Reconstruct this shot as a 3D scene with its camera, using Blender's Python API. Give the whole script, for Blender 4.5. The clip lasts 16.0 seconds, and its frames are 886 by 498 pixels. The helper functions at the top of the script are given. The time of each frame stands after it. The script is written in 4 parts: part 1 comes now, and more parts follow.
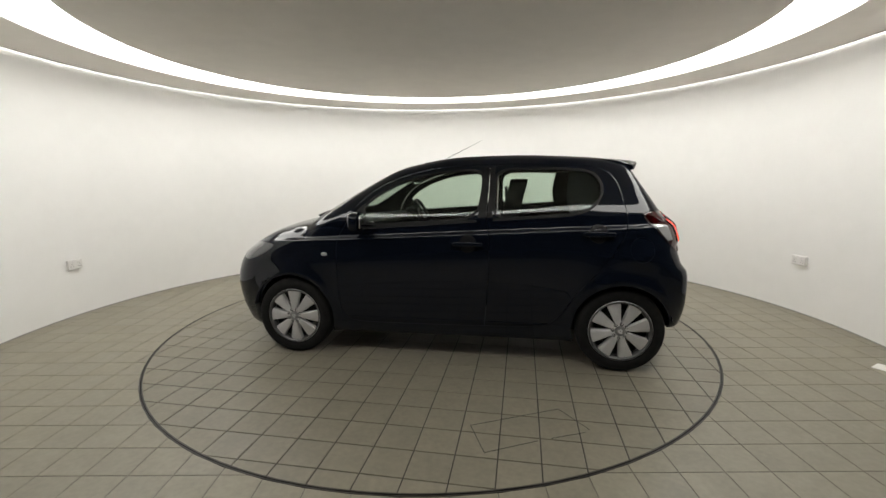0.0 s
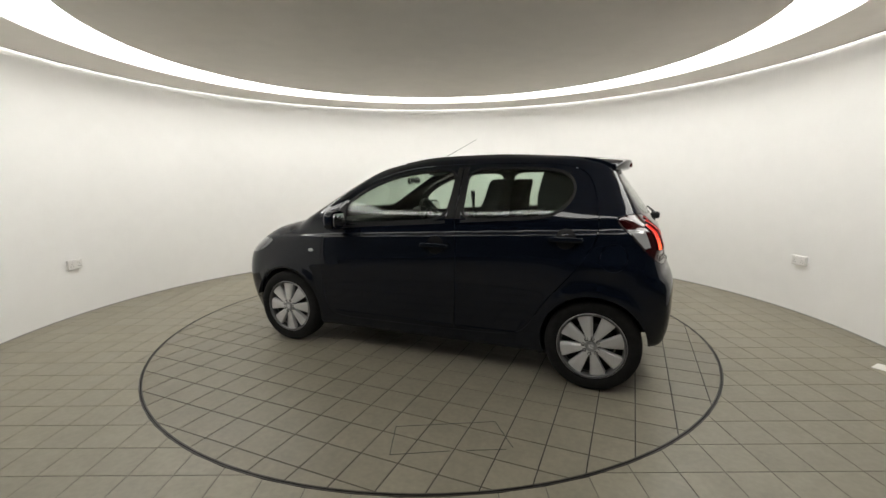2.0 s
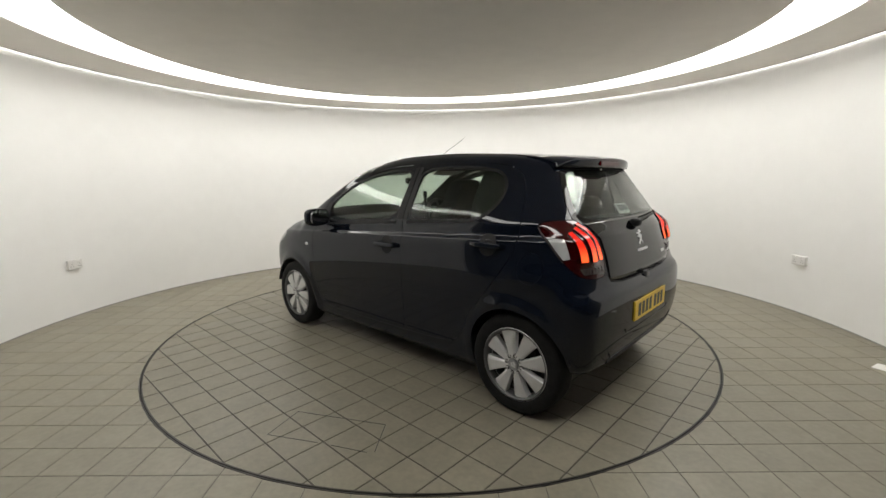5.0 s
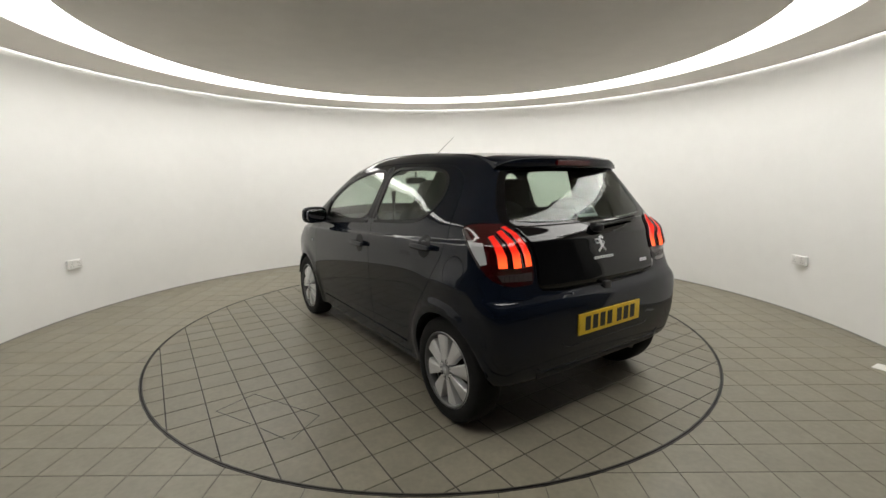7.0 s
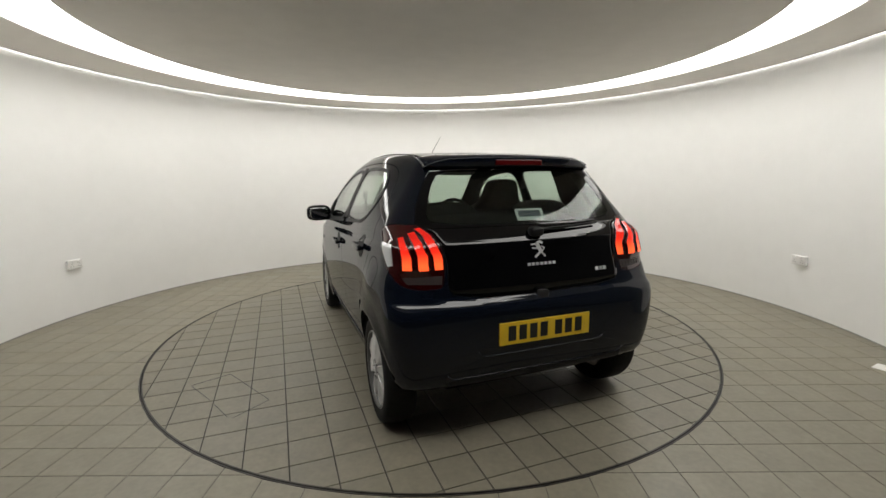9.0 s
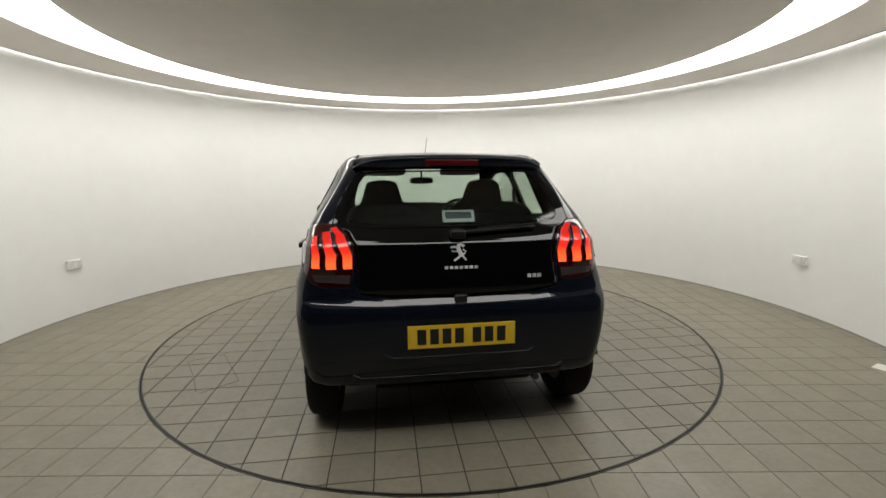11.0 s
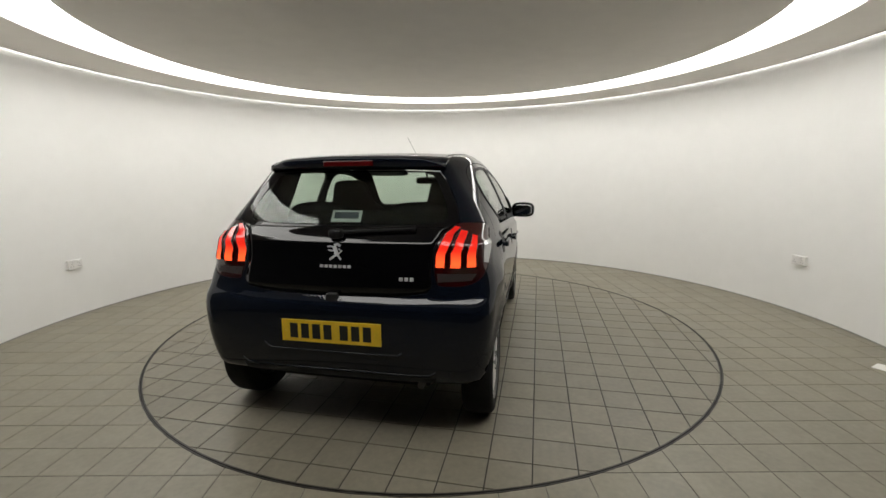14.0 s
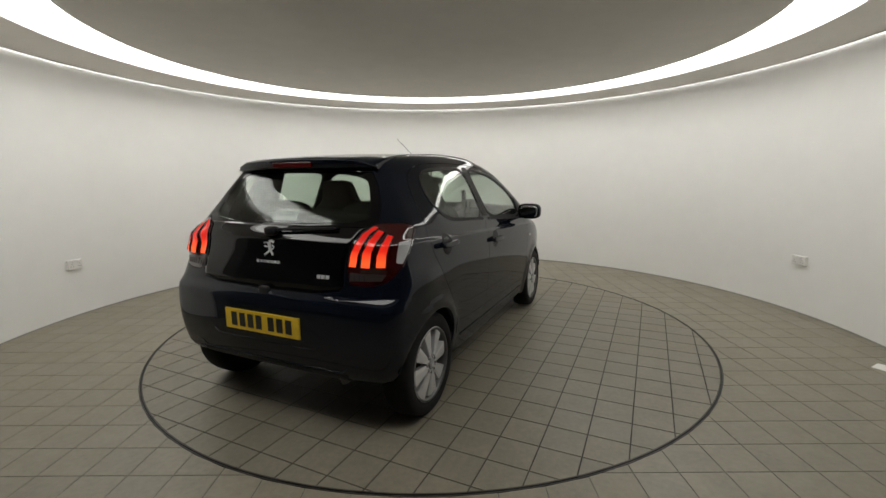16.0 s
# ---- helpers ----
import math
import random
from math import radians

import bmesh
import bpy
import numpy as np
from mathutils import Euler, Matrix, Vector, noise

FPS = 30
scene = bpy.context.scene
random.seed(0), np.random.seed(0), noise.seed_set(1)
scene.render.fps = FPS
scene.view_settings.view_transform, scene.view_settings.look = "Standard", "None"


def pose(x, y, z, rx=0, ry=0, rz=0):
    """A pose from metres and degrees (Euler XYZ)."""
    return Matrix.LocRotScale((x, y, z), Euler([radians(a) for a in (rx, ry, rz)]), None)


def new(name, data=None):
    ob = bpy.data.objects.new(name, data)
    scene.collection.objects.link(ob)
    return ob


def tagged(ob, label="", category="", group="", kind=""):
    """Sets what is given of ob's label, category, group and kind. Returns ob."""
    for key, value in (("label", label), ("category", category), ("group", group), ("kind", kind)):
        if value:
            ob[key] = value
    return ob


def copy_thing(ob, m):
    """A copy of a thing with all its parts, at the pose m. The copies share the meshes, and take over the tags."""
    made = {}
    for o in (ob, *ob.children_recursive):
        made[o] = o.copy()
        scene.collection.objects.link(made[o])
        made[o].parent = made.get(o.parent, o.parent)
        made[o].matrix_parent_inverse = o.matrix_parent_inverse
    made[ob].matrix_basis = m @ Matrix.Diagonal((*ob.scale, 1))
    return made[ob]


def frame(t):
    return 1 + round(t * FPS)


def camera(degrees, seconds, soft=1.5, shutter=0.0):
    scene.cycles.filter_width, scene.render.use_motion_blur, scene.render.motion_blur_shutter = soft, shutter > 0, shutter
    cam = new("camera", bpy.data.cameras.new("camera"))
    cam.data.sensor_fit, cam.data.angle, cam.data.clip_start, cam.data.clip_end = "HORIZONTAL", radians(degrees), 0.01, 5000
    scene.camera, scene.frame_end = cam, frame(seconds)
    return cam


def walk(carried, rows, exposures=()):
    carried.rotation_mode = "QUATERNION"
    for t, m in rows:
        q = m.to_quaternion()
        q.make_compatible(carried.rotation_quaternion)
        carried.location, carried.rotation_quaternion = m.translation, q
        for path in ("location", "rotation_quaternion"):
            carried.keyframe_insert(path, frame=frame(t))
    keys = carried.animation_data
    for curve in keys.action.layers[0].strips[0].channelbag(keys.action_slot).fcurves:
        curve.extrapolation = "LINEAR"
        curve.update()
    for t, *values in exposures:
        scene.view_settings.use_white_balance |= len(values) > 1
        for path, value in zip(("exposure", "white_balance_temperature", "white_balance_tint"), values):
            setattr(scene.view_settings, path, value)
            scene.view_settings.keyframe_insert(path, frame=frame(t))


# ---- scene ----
cam = camera(90.662, 16.0, soft=1.5)
EYE = (0.0, -3.8827, 1.3027)
STAND = Matrix.Translation(EYE) @ pose(0, 0, 0, 80.843, 0, -1.2382) @ pose(0, 0, 0, 0, 0, -0.4509)
walk(cam, [(0.0, STAND), (16.0, STAND)], exposures=[(0.0, 0.12), (4.2, 0.12), (7.0, 0.04), (9.0, -0.02), (11.5, 0.06), (13.5, 0.05), (14.0, -0.04), (14.5, -0.18), (15.5, -0.24), (16.0, -0.37)])

# ---- light ----
world = bpy.data.worlds.new("world")
world.use_nodes = True
world.node_tree.nodes["Background"].inputs[0].default_value = (0.02, 0.02, 0.02, 1)
scene.world = world
PANEL_POWER, SLOT_POWER = 6.6, 6.0

ROOM = Vector((-0.013, -0.10, 0))
R_WALL, R_LAMP_OUT, R_LAMP_IN, CEIL = 3.515, 2.909, 2.455, 2.392
R_TABLE = 2.243
RECESS = 0.06                            # depth of the light trough
TILE, FLOOR_TILE = 0.20225, 0.2055
CAR_AT = Vector((-0.258, 0.087, 0))     # middle of the wheelbase on the turntable
ANGLE_0, TURN = 168.91, -6.569          # degrees, degrees per second


# ---- materials ----
def material(name, color, rough=0.5, metal=0.0, coat=0.0, spec=0.5):
    m = bpy.data.materials.new(name)
    m.use_nodes = True
    b = m.node_tree.nodes["Principled BSDF"]
    b.inputs["Base Color"].default_value = (*color, 1)
    b.inputs["Roughness"].default_value = rough
    b.inputs["Metallic"].default_value = metal
    b.inputs["Coat Weight"].default_value = coat
    b.inputs["Coat Roughness"].default_value = 0.02
    b.inputs["Specular IOR Level"].default_value = spec
    return m


def node(m, kind, **values):
    n = m.node_tree.nodes.new(kind)
    for k, v in values.items():
        n.inputs[k].default_value = v
    return n


def vary(m, scale, low, high, detail=4.0, rough=(0, 0), bump=0.0, bump_scale=None, space="Object", second=None):
    """Noise between two colours, a spread of roughness and fine relief."""
    t, b = m.node_tree, m.node_tree.nodes["Principled BSDF"]
    co = t.nodes.new("ShaderNodeTexCoord")
    n = node(m, "ShaderNodeTexNoise", Scale=scale, Detail=detail)
    t.links.new(co.outputs[space], n.inputs["Vector"])
    ramp = t.nodes.new("ShaderNodeValToRGB")
    ramp.color_ramp.elements[0].position, ramp.color_ramp.elements[1].position = 0.3, 0.7
    ramp.color_ramp.elements[0].color, ramp.color_ramp.elements[1].color = (*low, 1), (*high, 1)
    t.links.new(n.outputs["Fac"], ramp.inputs["Fac"])
    last = ramp.outputs["Color"]
    if second:
        n2 = node(m, "ShaderNodeTexNoise", Scale=second[0], Detail=5.0)
        t.links.new(co.outputs[space], n2.inputs["Vector"])
        r2 = t.nodes.new("ShaderNodeMapRange")
        r2.inputs[1].default_value, r2.inputs[2].default_value = 0.3, 0.7
        r2.inputs[3].default_value, r2.inputs[4].default_value = 1 - second[1], 1.0
        t.links.new(n2.outputs["Fac"], r2.inputs[0])
        mul = t.nodes.new("ShaderNodeMixRGB")
        mul.blend_type = "MULTIPLY"
        mul.inputs[0].default_value = 1
        t.links.new(last, mul.inputs[1])
        t.links.new(r2.outputs[0], mul.inputs[2])
        last = mul.outputs[0]
    t.links.new(last, b.inputs["Base Color"])
    if rough[1]:
        r = t.nodes.new("ShaderNodeMapRange")
        r.inputs[3].default_value, r.inputs[4].default_value = rough
        t.links.new(n.outputs["Fac"], r.inputs[0])
        t.links.new(r.outputs[0], b.inputs["Roughness"])
    if bump:
        nb = node(m, "ShaderNodeTexNoise", Scale=bump_scale or scale * 10, Detail=3.0)
        t.links.new(co.outputs[space], nb.inputs["Vector"])
        bm_ = node(m, "ShaderNodeBump", Strength=bump, Distance=0.002)
        t.links.new(nb.outputs["Fac"], bm_.inputs["Height"])
        t.links.new(bm_.outputs["Normal"], b.inputs["Normal"])
    return m


def glow(name, color, strength, base=(0.2, 0.02, 0.01)):
    m = material(name, base, 0.15)
    b = m.node_tree.nodes["Principled BSDF"]
    b.inputs["Emission Color"].default_value = (*color, 1)
    b.inputs["Emission Strength"].default_value = strength
    return m


WALL = vary(material("white_wall_paint", (0.86, 0.85, 0.83), 0.9, spec=0.15), 0.8, (0.87, 0.865, 0.85), (0.90, 0.895, 0.88), bump=0.05, bump_scale=60, second=(7, 0.02))
CEILING = vary(material("ceiling_paint", (0.55, 0.53, 0.5), 0.85), 0.7, (0.84, 0.805, 0.755), (0.88, 0.845, 0.79), bump=0.1, bump_scale=80, second=(5, 0.04))
GROUT = vary(material("dark_grout", (0.05, 0.045, 0.04), 0.9), 6, (0.020, 0.018, 0.017), (0.05, 0.046, 0.04))
GROUT_PALE = vary(material("pale_grout", (0.1, 0.095, 0.08), 0.9), 6, (0.07, 0.066, 0.056), (0.12, 0.11, 0.095))
SOCKET = material("white_plastic", (0.78, 0.77, 0.75), 0.4)


def tile_material(name, by_piece, color):
    """Matt stoneware, each tile a little different."""
    m = material(name, (0.2, 0.19, 0.16), 0.5)
    t, b = m.node_tree, m.node_tree.nodes["Principled BSDF"]
    co = t.nodes.new("ShaderNodeTexCoord")
    if by_piece:
        pick = t.nodes.new("ShaderNodeObjectInfo").outputs["Random"]
    else:
        pick = t.nodes.new("ShaderNodeNewGeometry").outputs["Random Per Island"]
    shift = t.nodes.new("ShaderNodeVectorMath")
    shift.operation = "MULTIPLY_ADD"
    shift.inputs[1].default_value = (1, 1, 1)
    comb = t.nodes.new("ShaderNodeCombineXYZ")
    mul = t.nodes.new("ShaderNodeMath")
    mul.operation = "MULTIPLY"
    mul.inputs[1].default_value = 37.0
    t.links.new(pick, mul.inputs[0])
    for k in range(3):
        t.links.new(mul.outputs[0], comb.inputs[k])
    t.links.new(co.outputs["Object"], shift.inputs[0])
    t.links.new(comb.outputs[0], shift.inputs[2])
    last = None
    for scale, detail, lo, hi in ((3.5, 4, 0.93, 1.05), (38, 6, 0.90, 1.06), (9, 8, 0.93, 1.04)):
        n = node(m, "ShaderNodeTexNoise", Scale=scale, Detail=detail)
        t.links.new(shift.outputs[0], n.inputs["Vector"])
        r = node(m, "ShaderNodeMapRange")
        for k, v in enumerate((0.3, 0.7, lo, hi)):
            r.inputs[k + 1].default_value = v
        t.links.new(n.outputs["Fac"], r.inputs[0])
        if last is None:
            last = r.outputs[0]
        else:
            x = t.nodes.new("ShaderNodeMath")
            x.operation = "MULTIPLY"
            t.links.new(last, x.inputs[0])
            t.links.new(r.outputs[0], x.inputs[1])
            last = x.outputs[0]
    tone = node(m, "ShaderNodeMapRange")
    tone.inputs[3].default_value, tone.inputs[4].default_value = 0.94, 1.06
    t.links.new(pick, tone.inputs[0])
    x = t.nodes.new("ShaderNodeMath")
    x.operation = "MULTIPLY"
    t.links.new(last, x.inputs[0])
    t.links.new(tone.outputs[0], x.inputs[1])
    col = t.nodes.new("ShaderNodeVectorMath")
    col.operation = "SCALE"
    col.inputs[0].default_value = color
    t.links.new(x.outputs[0], col.inputs["Scale"])
    t.links.new(col.outputs[0], b.inputs["Base Color"])
    rr = node(m, "ShaderNodeMapRange")
    rr.inputs[3].default_value, rr.inputs[4].default_value = 0.36, 0.48
    t.links.new(pick, rr.inputs[0])
    t.links.new(rr.outputs[0], b.inputs["Roughness"])
    bump_n = node(m, "ShaderNodeTexNoise", Scale=160.0, Detail=3.0)
    t.links.new(shift.outputs[0], bump_n.inputs["Vector"])
    bump = node(m, "ShaderNodeBump", Strength=0.15, Distance=0.001)
    t.links.new(bump_n.outputs["Fac"], bump.inputs["Height"])
    t.links.new(bump.outputs["Normal"], b.inputs["Normal"])
    return m


# table tiles darker than the floor's: some dirt, plus shade round the car
TABLE_TILES = [tile_material("worn_shaded_table_tile" + k, not k, (0.195, 0.177, 0.134)) for k in ("", "_field")]
FLOOR_TILES = [tile_material("grey_beige_floor_tile" + k, not k, (0.225, 0.205, 0.155)) for k in ("", "_field")]
STEEL = vary(material("dark_steel_edge", (0.09, 0.085, 0.08), 0.45, 0.6), 9, (0.03, 0.028, 0.026), (0.075, 0.07, 0.065))
DARK = material("dark_shade_paint", (0.05, 0.05, 0.05), 0.8)
HALL = vary(material("grey_hall_paint", (0.2, 0.2, 0.2), 0.85), 1.2, (0.2, 0.2, 0.195), (0.25, 0.25, 0.24))
PANEL = glow("luminous_ceiling_membrane", (1.0, 0.98, 0.93), PANEL_POWER, (0.8, 0.8, 0.8))
SLOT = glow("slot_light", (1.0, 0.98, 0.93), SLOT_POWER, (0.9, 0.9, 0.9))


# ---- mesh helpers ----
def finish(name, bm, mat, parent=None, label="", smooth=False):
    me = bpy.data.meshes.new(name)
    bm.to_mesh(me)
    bm.free()
    for m in (mat if isinstance(mat, (list, tuple)) else (mat,)):
        me.materials.append(m)
    if smooth:
        me.shade_smooth()
    ob = new(name, me)
    if parent:
        ob.parent = parent
    if label:
        ob["label"] = label
    return ob


part = finish


def thing(name, label, category, group="", at=(0, 0, 0)):
    e = new(name)
    e.location = at
    e.empty_display_size = 0.1
    return tagged(e, label, category, group)


def ring_mesh(r0, r1, z0, z1, a0=0.0, a1=360.0, steps=192, centre=(0, 0)):
    """A ring or arc of rectangular section between two radii and heights."""
    bm = bmesh.new()
    full = abs(a1 - a0) >= 360
    n = steps if full else steps + 1
    rows = []
    for i in range(n):
        a = radians(a0 + (a1 - a0) * i / steps)
        c, s = math.cos(a), math.sin(a)
        rows.append([bm.verts.new((centre[0] + r * c, centre[1] + r * s, z)) for r, z in ((r0, z0), (r1, z0), (r1, z1), (r0, z1))])
    for i in range(steps):
        p, q = rows[i], rows[(i + 1) % n]
        for k in range(4):
            bm.faces.new((p[k], p[(k + 1) % 4], q[(k + 1) % 4], q[k]))
    if not full:
        bm.faces.new(rows[0][::-1])
        bm.faces.new(rows[-1])
    bmesh.ops.recalc_face_normals(bm, faces=bm.faces)
    # round surfaces shade smoothly, the ring's edges stay sharp
    for f in bm.faces:
        f.smooth = abs(f.normal.z) < 0.5
    for e in bm.edges:
        e.smooth = abs(e.verts[0].co.z - e.verts[1].co.z) > 1e-6
    return bm


def box(bm, lo, hi, bevel=0.0):
    m = Matrix.LocRotScale([(a + b) / 2 for a, b in zip(lo, hi)], None, [b - a for a, b in zip(lo, hi)])
    r = bmesh.ops.create_cube(bm, size=1, matrix=m)
    if bevel:
        edges = list({e for v in r["verts"] for e in v.link_edges})
        bmesh.ops.bevel(bm, geom=edges, offset=bevel, segments=2, affect="EDGES", profile=0.5)
    return bm


def box_mesh(lo, hi, bevel=0.0):
    return box(bmesh.new(), lo, hi, bevel)


def structure(ob, label=""):
    return tagged(ob, label, kind="structure")


# ---- room ----
C2 = (ROOM.x, ROOM.y)
OPEN = 62.0     # half the angle of the drive-in opening behind the camera
wall = structure(finish("wall_round", ring_mesh(R_WALL, R_WALL + 0.2, -0.02, CEIL + 0.07, -90 + OPEN, 270 - OPEN, 240, C2), WALL, smooth=False), "smooth white curved plaster wall round the turntable")
sealant = structure(finish("trim_floor_joint", ring_mesh(R_WALL - 0.006, R_WALL + 0.002, 0.0, 0.010, -90 + OPEN, 270 - OPEN, 240, C2), material("grey_sealant", (0.3, 0.29, 0.27), 0.7)), "thin grey sealant joint between wall and floor")
ceiling = structure(finish("ceiling_disc", ring_mesh(0.001, R_LAMP_IN - 0.002, CEIL, CEIL + 0.108, centre=C2), CEILING), "large round grey ceiling disc")
soffit = structure(finish("ceiling_soffit", ring_mesh(R_LAMP_OUT + 0.006, R_WALL - 0.030, CEIL, CEIL + 0.1, centre=C2), CEILING), "grey painted ceiling soffit along the wall")
lamp_ring = tagged(new("ring_light"), "bright white luminous ring panel set in the ceiling", "ceiling light")
lamp_ring.location = (ROOM.x, ROOM.y, CEIL)
part("light_panel", ring_mesh(R_LAMP_IN - 0.01, R_LAMP_OUT + 0.01, RECESS, RECESS + 0.02), PANEL, lamp_ring, "glowing white stretched membrane")
part("outer_rim", ring_mesh(R_LAMP_OUT, R_LAMP_OUT + 0.005, 0.0, RECESS - 0.002), WALL, lamp_ring, "white outer side of the light trough")
part("inner_rim", ring_mesh(R_LAMP_IN - 0.002, R_LAMP_IN + 0.004, -0.003, RECESS - 0.002), WALL, lamp_ring, "white inner side of the light trough")
slot_light = tagged(new("slot_light"), "thin bright light slot between soffit and wall", "ceiling light")
slot_light.location = (ROOM.x, ROOM.y, CEIL)
part("slot_strip", ring_mesh(R_WALL - 0.020, R_WALL - 0.003, 0.006, 0.012), SLOT, slot_light, "thin glowing strip")
part("slot_edge", ring_mesh(R_WALL - 0.030, R_WALL - 0.022, -0.004, 0.05), STEEL, slot_light, "thin dark edge strip")
# solid ring closing the gap; its dark colour stands in for shade
structure(finish("ceiling_gap", ring_mesh(R_WALL - 0.04, R_WALL + 0.2, CEIL + 0.075, CEIL + 0.122, centre=C2), DARK), "dark ring painted as the shade in the gap between wall and soffit")
structure(finish("ceiling_slab", box_mesh((-9, -13, CEIL + 0.43), (9, 6, CEIL + 0.6)), DARK), "dark slab above the ceiling")

# the drive-in hall behind the camera
for nm, lo, hi in (("wall_hall_west", (-4.2, -12.2, -0.02), (-4.0, -1.55, CEIL + 0.425)), ("wall_hall_east", (4.0, -12.2, -0.02), (4.2, -1.55, CEIL + 0.425)), ("wall_hall_end", (-4.0, -12.2, -0.02), (4.0, -12.0, CEIL + 0.425)),
                   ("wall_jamb_west", (-4.0, -1.95, -0.02), (-3.08, -1.76, CEIL + 0.425)), ("wall_jamb_east", (3.06, -1.95, -0.02), (4.0, -1.76, CEIL + 0.425))):
    structure(finish(nm, box_mesh(lo, hi), HALL), "plain grey wall of the drive-in hall")


# ---- the car's outer skin: where skin(x, y, z) = 0; x forward, y to the car's left ----
def curve(x, pairs):
    """A smooth curve through a few points (monotone cubic)."""
    px, py = np.array([a for a, b in pairs], float), np.array([b for a, b in pairs], float)
    h, d = np.diff(px), np.diff(py) / np.diff(px)
    m = np.zeros(len(px))
    for i in range(1, len(px) - 1):
        if d[i - 1] * d[i] > 0:
            w1, w2 = 2 * h[i] + h[i - 1], h[i] + 2 * h[i - 1]
            m[i] = (w1 + w2) / (w1 / d[i - 1] + w2 / d[i])
    m[0], m[-1] = d[0], d[-1]
    x = np.asarray(x, float)
    i = np.clip(np.searchsorted(px, x) - 1, 0, len(h) - 1)
    t = (x - px[i]) / h[i]
    inside = (2 * t**3 - 3 * t**2 + 1) * py[i] + (t**3 - 2 * t**2 + t) * h[i] * m[i] + (3 * t**2 - 2 * t**3) * py[i + 1] + (t**3 - t**2) * h[i] * m[i + 1]
    return np.where(x < px[0], py[0] + (x - px[0]) * m[0], np.where(x > px[-1], py[-1] + (x - px[-1]) * m[-1], inside))


TOP = [(-1.75, 1.36), (-1.45, 1.395), (-1.2, 1.428), (-0.9, 1.458), (-0.45, 1.476), (-0.1, 1.470), (0.15, 1.445), (0.35, 1.412), (0.6, 1.312), (0.85, 1.179), (1.0, 1.084), (1.07, 1.036), (1.15, 1.003), (1.35, 0.950), (1.55, 0.876), (1.7, 0.80), (1.85, 0.68)]
CROWN = [(-1.5, 0.07), (-0.1, 0.07), (0.3, 0.12), (0.8, 0.20), (1.0, 0.17), (1.2, 0.10), (1.8, 0.10)]
SIDE = [(-0.75, 0.72), (-0.60, 0.757), (-0.52, 0.772), (-0.42, 0.785), (-0.30, 0.797), (-0.17, 0.803), (-0.06, 0.798), (-0.010, 0.793), (0.012, 0.776), (0.06, 0.765), (0.12, 0.748), (0.20, 0.715), (0.32, 0.658), (0.44, 0.592), (0.52, 0.54), (0.65, 0.44)]
REAR = [(0.15, -1.49), (0.25, -1.55), (0.34, -1.592), (0.42, -1.612), (0.52, -1.621), (0.62, -1.621), (0.68, -1.618), (0.705, -1.609), (0.728, -1.592), (0.745, -1.580), (0.775, -1.576), (0.82, -1.570), (0.88, -1.556), (0.95, -1.5355), (0.980, -1.5275), (0.988, -1.525), (1.006, -1.5135), (1.06, -1.471), (1.12, -1.429), (1.22, -1.358), (1.30, -1.302), (1.35, -1.270), (1.42, -1.24), (1.5, -1.21)]
FRONT = [(0.15, 1.74), (0.24, 1.78), (0.34, 1.82), (0.50, 1.845), (0.62, 1.825), (0.72, 1.79), (0.85, 1.66), (1.0, 1.5)]
WHEEL_X, WHEEL_Z, WHEEL_R = 1.17, 0.287, 0.287


def smooth_max(a, b, r):
    h = np.maximum(r - np.abs(a - b), 0) / r
    return np.maximum(a, b) + h * h * r / 4


def skin(x, y, z):
    x, y, z = np.asarray(x, float), np.abs(np.asarray(y, float)), np.asarray(z, float)
    top = (z - curve(x, TOP) + curve(x, CROWN) * y * y) / (1 + 0.25 * ((x > 0.25) & (x < 1.05)))
    crease = 0.885 + 0.05 * (0.8 - x)
    near = np.minimum(np.hypot(x - WHEEL_X, z - 0.29), np.hypot(x + WHEEL_X, z - 0.29))
    flare = 0.014 * np.exp(-((near - 0.33) / 0.045) ** 2)
    high = 1 / (1 + np.exp(-(z - 0.80) / 0.05))
    taper = 0.07 * np.clip((x - 0.75) / 0.75, 0, 2) ** 2 + (0.008 + 0.034 * high) * np.clip((-0.85 - x) / 0.55, 0, 2) ** 2
    taper = taper + 0.085 * np.clip((-0.72 - x) / 0.5, 0, 1.3) ** 2 * np.clip((z - 1.06) / 0.28, 0, 1.2)
    haunch = 0.018 * np.exp(-((x + 1.22) / 0.30) ** 2 - ((z - 0.58) / 0.2) ** 2) + 0.020 * np.exp(-((x + 1.27) / 0.14) ** 2 - ((z - 0.79) / 0.07) ** 2)
    lamp = 0.035 * np.exp(-((z - 0.95) / 0.09) ** 4) * np.exp(-((y - 0.66) / 0.10) ** 4)
    side = y - (curve(z - crease, SIDE) - taper + flare + haunch)
    rear = (curve(z, REAR) + (0.15 + 0.12 * high) * y ** (4.0 - 0.6 * high) - lamp - x) * 0.9
    front = (x - curve(z, FRONT) + 0.38 * y**2.4) * 0.85
    f = smooth_max(side, top, 0.055 + 0.09 / (1 + np.exp(-(x - 1.0) / 0.07)))
    f = smooth_max(f, rear, 0.05 + 0.035 / (1 + np.exp((z - 1.20) / 0.03)))
    f = smooth_max(f, front, 0.14)
    bottom = 0.165 + 0.135 * np.clip((-1.28 - x) / 0.18, 0, 1) ** 2
    return smooth_max(f, bottom - z, 0.04)


